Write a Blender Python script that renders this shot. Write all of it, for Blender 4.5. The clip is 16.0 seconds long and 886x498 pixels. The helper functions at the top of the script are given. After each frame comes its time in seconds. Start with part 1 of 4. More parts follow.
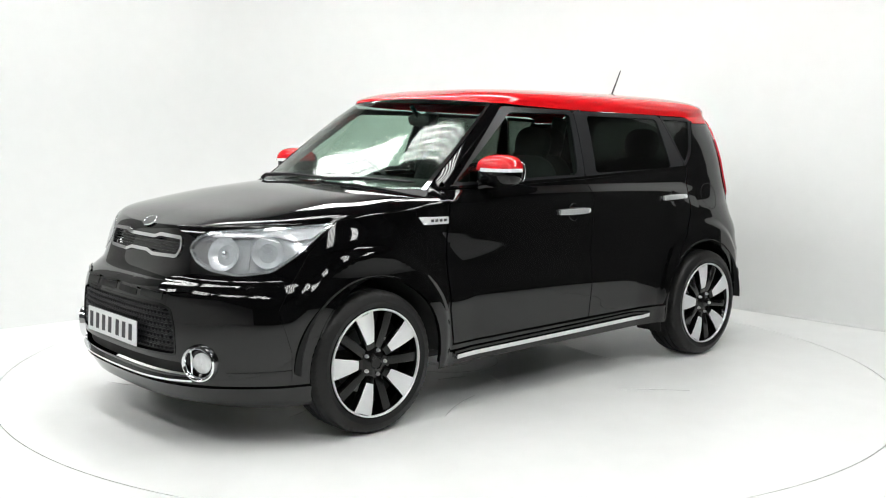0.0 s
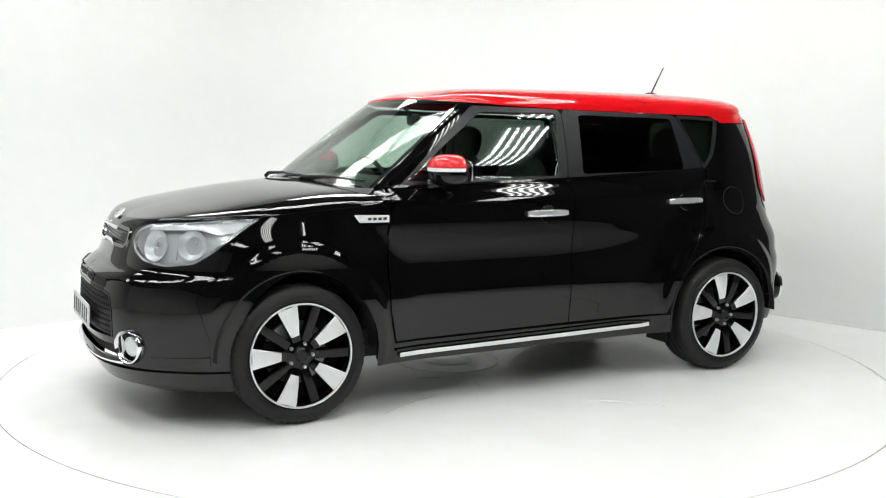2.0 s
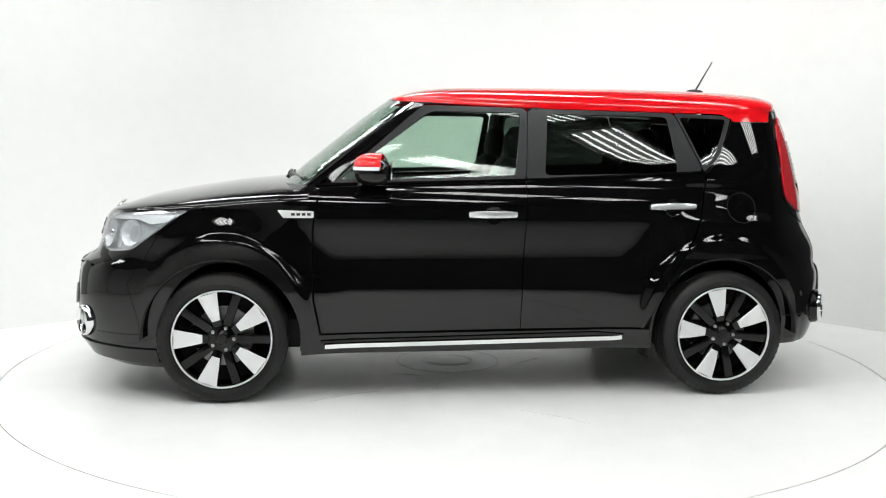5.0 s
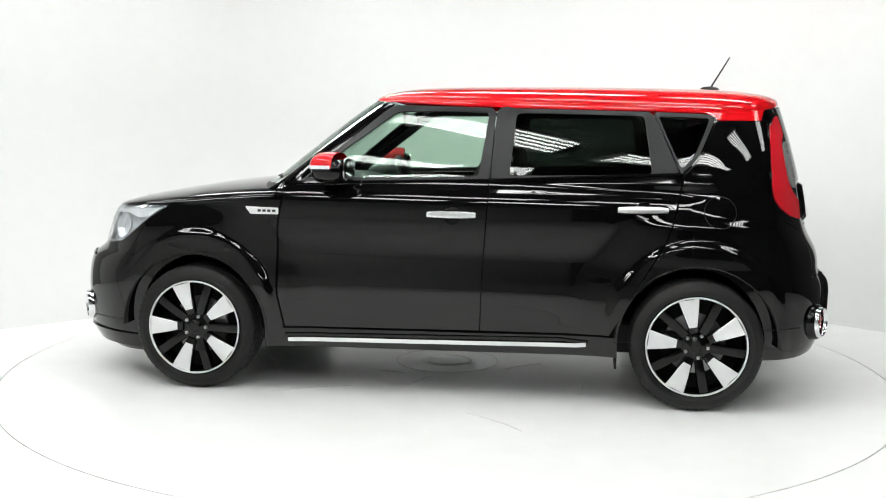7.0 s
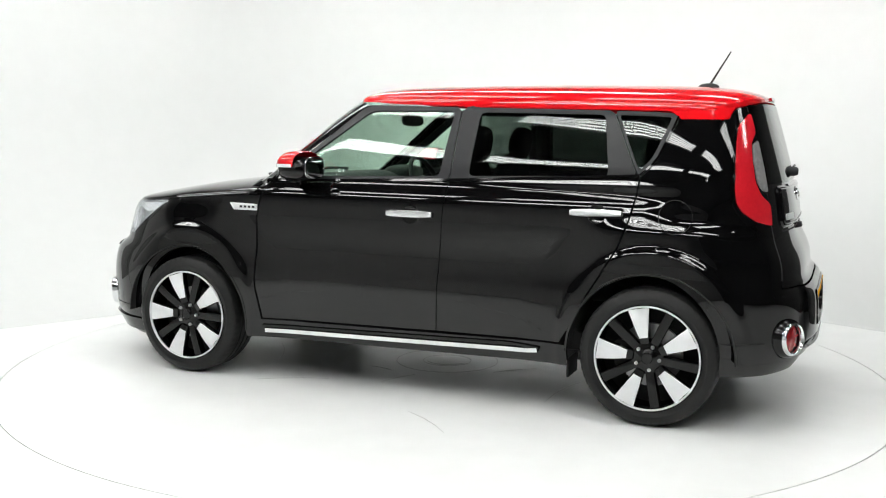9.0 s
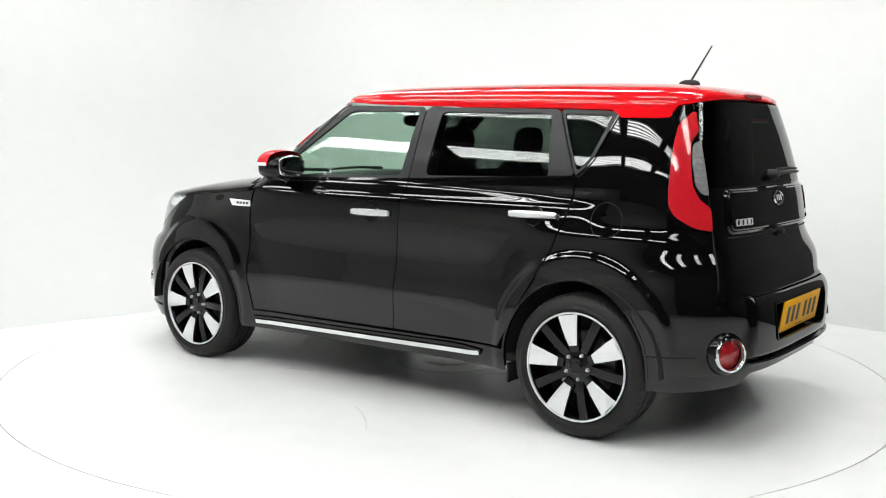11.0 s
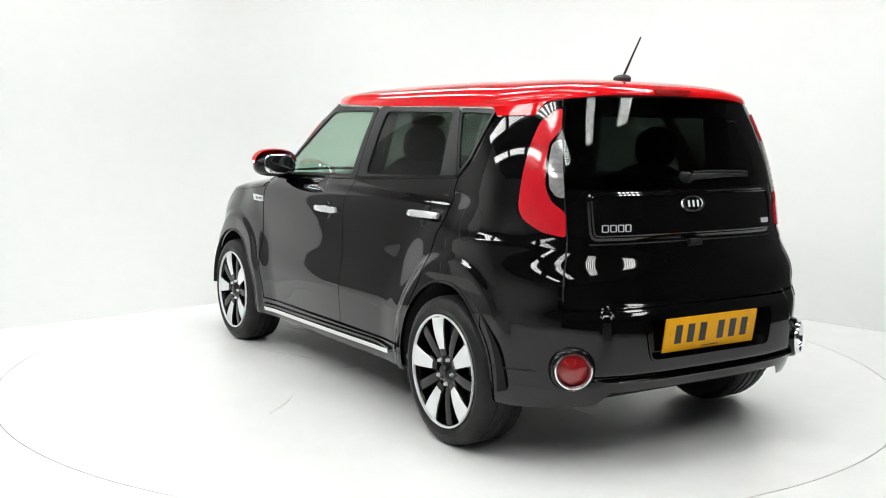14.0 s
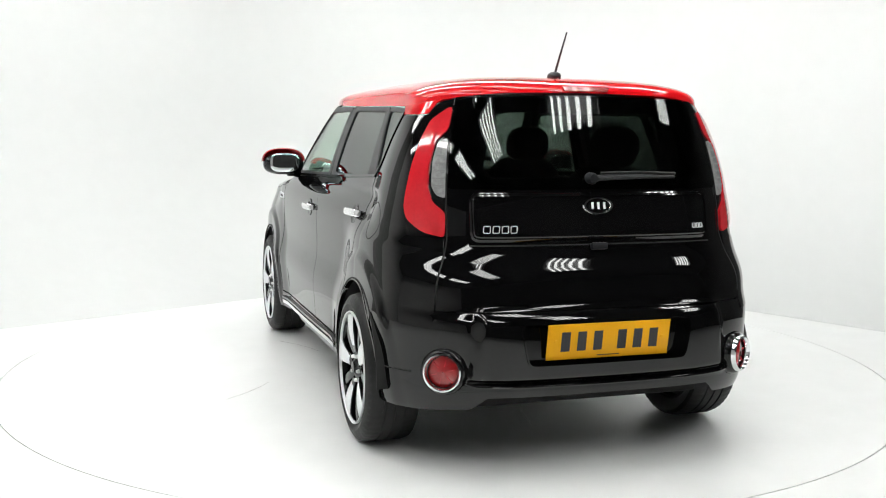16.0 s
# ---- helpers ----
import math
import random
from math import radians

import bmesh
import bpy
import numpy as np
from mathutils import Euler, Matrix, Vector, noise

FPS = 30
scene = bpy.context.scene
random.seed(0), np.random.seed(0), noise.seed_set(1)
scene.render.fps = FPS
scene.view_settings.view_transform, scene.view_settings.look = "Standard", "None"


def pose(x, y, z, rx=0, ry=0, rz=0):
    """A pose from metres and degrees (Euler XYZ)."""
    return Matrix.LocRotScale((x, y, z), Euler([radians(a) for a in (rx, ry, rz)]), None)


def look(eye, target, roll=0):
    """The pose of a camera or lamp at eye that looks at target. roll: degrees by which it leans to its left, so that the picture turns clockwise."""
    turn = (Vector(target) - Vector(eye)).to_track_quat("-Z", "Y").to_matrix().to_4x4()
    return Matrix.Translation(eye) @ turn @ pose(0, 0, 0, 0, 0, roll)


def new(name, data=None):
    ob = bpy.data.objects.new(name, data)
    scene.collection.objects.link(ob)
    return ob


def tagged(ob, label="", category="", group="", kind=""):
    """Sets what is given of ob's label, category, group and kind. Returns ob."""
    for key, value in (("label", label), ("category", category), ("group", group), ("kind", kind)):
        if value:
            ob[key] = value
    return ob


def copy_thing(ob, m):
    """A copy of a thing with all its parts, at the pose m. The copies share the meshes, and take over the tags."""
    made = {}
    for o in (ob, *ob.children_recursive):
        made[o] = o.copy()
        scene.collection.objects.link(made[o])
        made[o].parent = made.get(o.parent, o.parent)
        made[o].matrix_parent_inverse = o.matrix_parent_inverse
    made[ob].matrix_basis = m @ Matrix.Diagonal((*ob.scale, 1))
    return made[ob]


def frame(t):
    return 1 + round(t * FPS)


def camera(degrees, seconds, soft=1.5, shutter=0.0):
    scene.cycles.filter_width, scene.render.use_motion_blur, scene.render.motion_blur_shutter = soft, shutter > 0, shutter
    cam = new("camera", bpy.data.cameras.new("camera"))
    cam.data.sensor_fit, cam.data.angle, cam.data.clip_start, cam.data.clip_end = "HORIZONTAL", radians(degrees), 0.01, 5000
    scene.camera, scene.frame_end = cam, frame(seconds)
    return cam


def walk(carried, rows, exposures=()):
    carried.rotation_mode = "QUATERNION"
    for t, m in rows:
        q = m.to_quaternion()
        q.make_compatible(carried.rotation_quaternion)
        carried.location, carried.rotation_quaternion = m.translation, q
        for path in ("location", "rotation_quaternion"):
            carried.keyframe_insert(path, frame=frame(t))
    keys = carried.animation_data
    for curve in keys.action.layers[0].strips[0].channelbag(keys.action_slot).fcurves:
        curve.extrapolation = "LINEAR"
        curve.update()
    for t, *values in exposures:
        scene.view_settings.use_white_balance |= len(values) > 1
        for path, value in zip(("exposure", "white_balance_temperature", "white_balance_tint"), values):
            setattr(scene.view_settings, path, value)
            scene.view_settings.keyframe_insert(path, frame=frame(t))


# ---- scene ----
# ---- camera and motion constants ----
cam = camera(48.096, 16.0, soft=1.1)
EYE = Vector((0, -5.835, 1.3564))
YAW, PITCH, ROLL = radians(-0.3297), radians(6.697), 0.624
AIM = EYE + Vector((math.sin(YAW) * math.cos(PITCH), math.cos(YAW) * math.cos(PITCH), -math.sin(PITCH)))
walk(cam, [(0, look(EYE, AIM, ROLL)), (16, look(EYE, AIM, ROLL))], [(0, 0.0), (16, 0.0)])
TURN_START, TURN_RATE = 222.04, -7.1095      # degrees, degrees a second
CAR_OFFSET = Vector((-0.0625, 0.004, 0))

# ---- light ----
TUBE_POWER = 21.0
world = bpy.data.worlds.new("world")
world.use_nodes = True
world.node_tree.nodes["Background"].inputs[0].default_value = (0.8, 0.9, 1.0, 1)
world.node_tree.nodes["Background"].inputs[1].default_value = 0.02
scene.world = world


# ---- materials ----
def material(name, color, rough=0.5, metal=0.0, coat=0.0, grain=0.0, grain_scale=60.0, bump=0.0, bump_scale=200.0, spec=0.5):
    m = bpy.data.materials.new(name)
    m.use_nodes = True
    nt = m.node_tree
    b = nt.nodes["Principled BSDF"]
    b.inputs["Base Color"].default_value = (*color, 1)
    b.inputs["Roughness"].default_value = rough
    b.inputs["Metallic"].default_value = metal
    b.inputs["Coat Weight"].default_value = coat
    b.inputs["Coat Roughness"].default_value = 0.02
    b.inputs["Specular IOR Level"].default_value = spec
    tc = nt.nodes.new("ShaderNodeTexCoord")
    if grain > 0:
        n1 = nt.nodes.new("ShaderNodeTexNoise")
        n1.inputs["Scale"].default_value = grain_scale
        n1.inputs["Detail"].default_value = 6
        n2 = nt.nodes.new("ShaderNodeTexNoise")
        n2.inputs["Scale"].default_value = grain_scale * 0.06
        n2.inputs["Detail"].default_value = 4
        add = nt.nodes.new("ShaderNodeMath")
        add.operation = "ADD"
        nt.links.new(tc.outputs["Object"], n1.inputs["Vector"])
        nt.links.new(tc.outputs["Object"], n2.inputs["Vector"])
        nt.links.new(n1.outputs["Fac"], add.inputs[0])
        nt.links.new(n2.outputs["Fac"], add.inputs[1])
        ramp = nt.nodes.new("ShaderNodeMapRange")
        ramp.inputs["From Min"].default_value = 0.6
        ramp.inputs["From Max"].default_value = 1.4
        ramp.inputs["To Min"].default_value = 1 - grain
        ramp.inputs["To Max"].default_value = 1 + grain
        nt.links.new(add.outputs[0], ramp.inputs["Value"])
        mul = nt.nodes.new("ShaderNodeMix")
        mul.data_type, mul.blend_type = "RGBA", "MULTIPLY"
        mul.inputs["Factor"].default_value = 1
        mul.inputs["A"].default_value = (*color, 1)
        nt.links.new(ramp.outputs[0], mul.inputs["B"])
        nt.links.new(mul.outputs["Result"], b.inputs["Base Color"])
        rr = nt.nodes.new("ShaderNodeMapRange")
        rr.inputs["From Min"].default_value = 0.3
        rr.inputs["From Max"].default_value = 0.7
        rr.inputs["To Min"].default_value = rough * (1 - grain)
        rr.inputs["To Max"].default_value = min(1, rough * (1 + grain))
        nt.links.new(n2.outputs["Fac"], rr.inputs["Value"])
        nt.links.new(rr.outputs[0], b.inputs["Roughness"])
    if bump > 0:
        nb = nt.nodes.new("ShaderNodeTexNoise")
        nb.inputs["Scale"].default_value = bump_scale
        nb.inputs["Detail"].default_value = 3
        bp = nt.nodes.new("ShaderNodeBump")
        bp.inputs["Strength"].default_value = bump
        bp.inputs["Distance"].default_value = 0.002
        nt.links.new(tc.outputs["Object"], nb.inputs["Vector"])
        nt.links.new(nb.outputs["Fac"], bp.inputs["Height"])
        nt.links.new(bp.outputs[0], b.inputs["Normal"])
    return m


def glass(name, tint, ior=1.5, rough=0.0):
    """A thin pane: tinted see-through, with a mirror gloss by Fresnel."""
    m = bpy.data.materials.new(name)
    m.use_nodes = True
    nt = m.node_tree
    nt.nodes.remove(nt.nodes["Principled BSDF"])
    out = nt.nodes["Material Output"]
    clear = nt.nodes.new("ShaderNodeBsdfTransparent")
    clear.inputs[0].default_value = (*tint, 1)
    gloss = nt.nodes.new("ShaderNodeBsdfGlossy")
    gloss.inputs["Roughness"].default_value = rough
    lw = nt.nodes.new("ShaderNodeLayerWeight")
    lw.inputs["Blend"].default_value = 0.5
    pw = nt.nodes.new("ShaderNodeMath")
    pw.operation = "POWER"
    pw.inputs[1].default_value = 5.0
    nt.links.new(lw.outputs["Facing"], pw.inputs[0])
    fres = nt.nodes.new("ShaderNodeMapRange")
    fres.inputs["To Min"].default_value = ((ior - 1) / (ior + 1)) ** 2
    nt.links.new(pw.outputs[0], fres.inputs["Value"])
    mix = nt.nodes.new("ShaderNodeMixShader")
    nt.links.new(fres.outputs[0], mix.inputs[0])
    nt.links.new(clear.outputs[0], mix.inputs[1])
    nt.links.new(gloss.outputs[0], mix.inputs[2])
    nt.links.new(mix.outputs[0], out.inputs[0])
    return m


def glowing(name, color, strength):
    m = bpy.data.materials.new(name)
    m.use_nodes = True
    b = m.node_tree.nodes["Principled BSDF"]
    b.inputs["Emission Color"].default_value = (*color, 1)
    b.inputs["Emission Strength"].default_value = strength
    return m


BLACK = material("black_car_paint", (0.0022, 0.0022, 0.0024), 0.03, 0, 0, 0.10, 900, spec=0.5)
RED = material("red_car_paint", (0.66, 0.006, 0.010), 0.04, 0, 0, 0.05, 900)
SATIN = material("satin_black_trim", (0.009, 0.0095, 0.011), 0.38, 0, 0, 0.12, 150, 0.05, 700, spec=0.35)
PIANO = material("gloss_black_plastic", (0.003, 0.003, 0.0032), 0.05, 0, 0, 0.1, 300, spec=0.36)
RUBBER = material("tyre_rubber", (0.011, 0.011, 0.011), 0.5, 0, 0, 0.25, 120, 0.2, 400, spec=0.28)
DARK = material("matt_black_underbody", (0.006, 0.006, 0.006), 0.8, 0, 0, 0.2, 40)
CLOTH = material("black_seat_cloth", (0.010, 0.010, 0.011), 0.85, 0, 0, 0.2, 200, 0.3, 900)
DASH = material("dark_grey_dashboard", (0.016, 0.017, 0.018), 0.55, 0, 0, 0.15, 200, 0.3, 900)
CHROME = material("chrome", (0.78, 0.79, 0.80), 0.06, 1.0, 0, 0.04, 300)
SILVER = material("machined_alloy", (0.82, 0.83, 0.84), 0.5, 0.45, 0.2, 0.05, 300)
RIMBLACK = material("gloss_black_alloy", (0.003, 0.003, 0.003), 0.12, 0, 0, 0.1, 200, spec=0.35)
HANDLE = material("bright_handle_chrome", (0.88, 0.89, 0.90), 0.25, 0.7, 0.3, 0.04, 300)
STEEL = material("brake_steel", (0.35, 0.35, 0.35), 0.35, 1.0, 0, 0.2, 90)
NUT = material("bright_nut_steel", (0.80, 0.80, 0.80), 0.3, 0.9, 0, 0.1, 300)
REDLENS = material("red_lamp_lens", (0.52, 0.012, 0.02), 0.12, 0, 0.8, 0.12, 60)
DARKRED = material("deep_red_reflector", (0.30, 0.006, 0.008), 0.15, 0, 0.8, 0.3, 120)
LAMPGREY = material("lamp_housing_grey", (0.76, 0.77, 0.78), 0.20, 0.45, 0.4, 0.15, 90)
LAMPLIP = material("lamp_silver_lip", (0.80, 0.81, 0.82), 0.18, 0.8, 0.3, 0.06, 90)
CLEARGREY = material("clear_lamp_lens", (0.80, 0.81, 0.82), 0.15, 0.0, 0.6, 0.2, 60)
SMOKED = material("smoked_lamp_lens", (0.30, 0.30, 0.30), 0.12, 0.2, 0.5, 0.35, 70)
PLATE_W = material("white_plate", (0.74, 0.75, 0.75), 0.35, 0, 0.2, 0.04, 80)
PLATE_Y = material("yellow_plate", (0.80, 0.385, 0.006), 0.45, 0, 0, 0.04, 80, spec=0.2)
INK = material("black_ink", (0.02, 0.02, 0.025), 0.5)
GLASS_F = glass("front_window_glass", (0.80, 0.88, 0.83))
GLASS_W = glass("windscreen_glass", (0.80, 0.88, 0.83), rough=0.07)
GLASS_R = glass("dark_privacy_glass", (0.30, 0.33, 0.31))
GLASS_C = glass("clear_lamp_cover", (0.93, 0.94, 0.95))
MIRROR = material("mirror_glass", (0.85, 0.87, 0.88), 0.02, 1.0)
WHITE = material("white_painted_wall", (0.71, 0.72, 0.715), 0.75, 0, 0, 0.02, 8)
FLOORM = material("white_studio_floor", (0.875, 0.885, 0.875), 0.38, 0, 0, 0.03, 6, 0.03, 60)
TABLEM = material("white_turntable_deck", (0.89, 0.90, 0.89), 0.30, 0, 0, 0.035, 5, 0.03, 60)
GAP = material("dark_joint", (0.16, 0.16, 0.16), 0.9)
SCUFF = material("grey_floor_scuff", (0.68, 0.68, 0.67), 0.6, 0, 0, 0.3, 40)
# near-black base colour stands in for the missing light on these walls
UNLIT_TONE = material("unlit_tone_wall", (0.045, 0.045, 0.044), 0.8, 0, 0, 0.12, 3)
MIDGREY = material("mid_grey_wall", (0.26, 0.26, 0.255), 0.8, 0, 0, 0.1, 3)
PALE = material("pale_grey_wall", (0.66, 0.66, 0.65), 0.8, 0, 0, 0.06, 3)
CEILM = material("dark_ceiling", (0.05, 0.05, 0.052), 0.85, 0, 0, 0.2, 3)
HOUSING = material("grey_lamp_housing", (0.16, 0.16, 0.16), 0.5)
TUBE = glowing("fluorescent_tube", (0.980, 0.992, 0.972), TUBE_POWER)


# ---- mesh helpers ----
def smooth_normals(me):
    """Shade the faces that follow the skin by the skin's own normals."""
    held = [Vector(d.vector) for d in me.attributes["skin_normal"].data]
    out = [None] * len(me.loops)
    for f in me.polygons:
        for li in f.loop_indices:
            n = held[me.loops[li].vertex_index]
            d = n.dot(f.normal)
            out[li] = n if d > 0.6 else (-n if d < -0.6 else f.normal.copy())
    me.attributes.remove(me.attributes["skin_normal"])
    me.normals_split_custom_set([tuple(v) for v in out])


def obj(name, bm, mat, parent=None, label="", sharp=35):
    me = bpy.data.meshes.new(name)
    bm.to_mesh(me)
    bm.free()
    me.polygons.foreach_set("use_smooth", [True] * len(me.polygons))
    me.set_sharp_from_angle(angle=radians(sharp))
    if "skin_normal" in me.attributes:
        smooth_normals(me)
    me.materials.append(mat)
    ob = new(name, me)
    if parent:
        ob.parent = parent
    if label:
        ob["label"] = label
    return ob


def part(name, bm, mat, parent, label="", sharp=35):
    return obj(name, bm, mat, parent, label, sharp)


def flip(bm):
    """A mirrored copy of bm, on the car's other side."""
    b2 = bm.copy()
    lay = b2.verts.layers.float_vector.get("skin_normal")
    for v in b2.verts:
        v.co.y = -v.co.y
        if lay:
            v[lay] = Vector((v[lay].x, -v[lay].y, v[lay].z))
    bmesh.ops.reverse_faces(b2, faces=b2.faces[:])
    return b2


def both(name, bm, mat, parent, label="", sharp=35):
    other = flip(bm)
    return part(name, bm, mat, parent, label, sharp), part(name, other, mat, parent, label, sharp)


def merged(*bms):
    out = bmesh.new()
    for b in bms:
        me = bpy.data.meshes.new("tmp")
        b.to_mesh(me)
        b.free()
        out.from_mesh(me)
        bpy.data.meshes.remove(me)
    return out


def box(x0, x1, y0, y1, z0, z1, bevel=0.0, seg=2):
    bm = bmesh.new()
    bmesh.ops.create_cube(bm, size=1)
    for v in bm.verts:
        v.co = Vector(((x0 + x1) / 2 + v.co.x * (x1 - x0), (y0 + y1) / 2 + v.co.y * (y1 - y0), (z0 + z1) / 2 + v.co.z * (z1 - z0)))
    if bevel:
        bmesh.ops.bevel(bm, geom=bm.edges[:], offset=bevel, segments=seg, affect="EDGES", profile=0.5)
    return bm


def moved(bm, m):
    bmesh.ops.transform(bm, matrix=m, verts=bm.verts[:])
    return bm


def lathe(profile, n=48, axis="y", close=True):
    """Turn a profile of (radius, along) round an axis."""
    bm = bmesh.new()
    rings = []
    for k in range(n):
        a = 2 * math.pi * k / n
        row = []
        for r, d in profile:
            c, s = r * math.cos(a), r * math.sin(a)
            row.append(bm.verts.new({"y": (c, d, s), "z": (c, s, d), "x": (d, c, s)}[axis]))
        rings.append(row)
    m = len(profile)
    for k in range(n):
        a, b = rings[k], rings[(k + 1) % n]
        for i in range(m if close else m - 1):
            j = (i + 1) % m
            bm.faces.new((a[i], a[j], b[j], b[i]))
    bmesh.ops.remove_doubles(bm, verts=bm.verts[:], dist=1e-6)
    bmesh.ops.recalc_face_normals(bm, faces=bm.faces[:])
    return bm


def tube(points, r, n=8, closed=False):
    """A round bar along points."""
    bm = bmesh.new()
    pts = [Vector(p) for p in points]
    rings = []
    for i, p in enumerate(pts):
        a = pts[i - 1] if (i or closed) else p
        b = pts[(i + 1) % len(pts)] if (i < len(pts) - 1 or closed) else p
        d = (b - a).normalized()
        u = d.orthogonal().normalized() if i == 0 else (rings_u - d * rings_u.dot(d)).normalized()
        rings_u = u
        w = d.cross(u)
        rr = r[i] if isinstance(r, (list, tuple)) else r
        rings.append([bm.verts.new(p + rr * (u * math.cos(2 * math.pi * k / n) + w * math.sin(2 * math.pi * k / n))) for k in range(n)])
    cnt = len(rings)
    for i in range(cnt if closed else cnt - 1):
        a, b = rings[i], rings[(i + 1) % cnt]
        for k in range(n):
            bm.faces.new((a[k], a[(k + 1) % n], b[(k + 1) % n], b[k]))
    if not closed:
        bm.faces.new(rings[0][::-1])
        bm.faces.new(rings[-1])
    bmesh.ops.recalc_face_normals(bm, faces=bm.faces[:])
    return bm


def curve_of(table):
    """A smooth function through (z, value) pairs."""
    zs = [p[0] for p in table]
    vs = [p[1] for p in table]
    n = len(zs)
    ms = []
    for i in range(n):
        a, b = max(0, i - 1), min(n - 1, i + 1)
        ms.append((vs[b] - vs[a]) / (zs[b] - zs[a]))

    def f(z):
        if z <= zs[0]:
            return vs[0] + ms[0] * (z - zs[0])
        if z >= zs[-1]:
            return vs[-1] + ms[-1] * (z - zs[-1])
        i = 0
        while z > zs[i + 1]:
            i += 1
        h = zs[i + 1] - zs[i]
        t = (z - zs[i]) / h
        return ((2 * t**3 - 3 * t**2 + 1) * vs[i] + (t**3 - 2 * t**2 + t) * h * ms[i]
                + (-2 * t**3 + 3 * t**2) * vs[i + 1] + (t**3 - t**2) * h * ms[i + 1])
    return f


def eased(f, h):
    """The same curve with its knots smoothed out over h."""
    return lambda z: (f(z - h) + 2 * f(z) + f(z + h)) / 4


def smooth(a, b, x):
    t = min(1.0, max(0.0, (x - a) / (b - a)))
    return t * t * (3 - 2 * t)


# ---- the car's outer surface: x forward, y to its left, z up, origin on the ground amid the wheels ----
WHEEL_X, WHEEL_Z = 1.287, 0.325
ARCH_R = 0.388
LF, LR = 1.7, 1.6
half_width = curve_of([(0.14, 0.78), (0.20, 0.815), (0.26, 0.836), (0.32, 0.844), (0.42, 0.852), (0.50, 0.861), (0.55, 0.865), (0.60, 0.862), (0.65, 0.853), (0.70, 0.846),
                       (0.76, 0.845), (0.85, 0.848), (0.92, 0.850), (0.97, 0.848), (1.02, 0.838), (1.05, 0.822), (1.085, 0.785), (1.126, 0.766), (1.2, 0.747),
                       (1.3, 0.715), (1.4, 0.679), (1.46, 0.654), (1.5, 0.632), (1.56, 0.59)])
quarter_width = curve_of([(0.90, 0.822), (0.95, 0.815), (1.0, 0.807), (1.05, 0.798), (1.1, 0.787), (1.15, 0.776), (1.2, 0.764), (1.3, 0.732), (1.4, 0.690), (1.5, 0.641), (1.56, 0.61)])
nose = curve_of([(0.14, 1.91), (0.18, 2.02), (0.24, 2.085), (0.30, 2.105), (0.42, 2.113), (0.55, 2.108), (0.64, 2.097), (0.675, 2.081), (0.695, 2.052), (0.712, 2.020), (0.74, 2.004),
                 (0.80, 1.987), (0.87, 1.967), (0.92, 1.945), (0.96, 1.897), (1.02, 1.79)])
screen = curve_of([(1.03, 1.075), (1.077, 1.010), (1.2, 0.862), (1.35, 0.676), (1.45, 0.548), (1.507, 0.470), (1.545, 0.410), (1.6, 0.30)])
tail = eased(curve_of([(0.18, -1.84), (0.22, -1.90), (0.28, -1.95), (0.36, -1.978), (0.45, -1.986), (0.54, -1.985), (0.60, -1.978), (0.635, -1.966), (0.66, -1.950),
                       (0.69, -1.941), (0.74, -1.936), (0.785, -1.926), (0.82, -1.912), (0.85, -1.896), (0.88, -1.883), (0.915, -1.873), (0.95, -1.866), (1.07, -1.848), (1.25, -1.801),
                       (1.5, -1.728), (1.56, -1.708)]), 0.014)
front_power = curve_of([(0.2, 3.05), (0.6, 3.1), (1.0, 2.6)])
rear_power = eased(curve_of([(0.2, 3.6), (0.5, 3.6), (0.6, 3.85), (0.7, 4.1), (0.76, 4.1), (0.85, 3.7), (0.93, 3.5), (1.1, 3.55), (1.2, 3.7), (1.35, 3.85), (1.56, 3.8)]), 0.03)
haunch = curve_of([(0.2, 0.010), (0.45, 0.020), (0.55, 0.028), (0.65, 0.037), (0.75, 0.040), (0.85, 0.033), (0.95, 0.027), (1.05, 0.027), (1.2, 0.023), (1.4, 0.015), (1.56, 0.010)])
nose = eased(nose, 0.012)
half_width = eased(half_width, 0.010)
ZSPLIT = 1.035


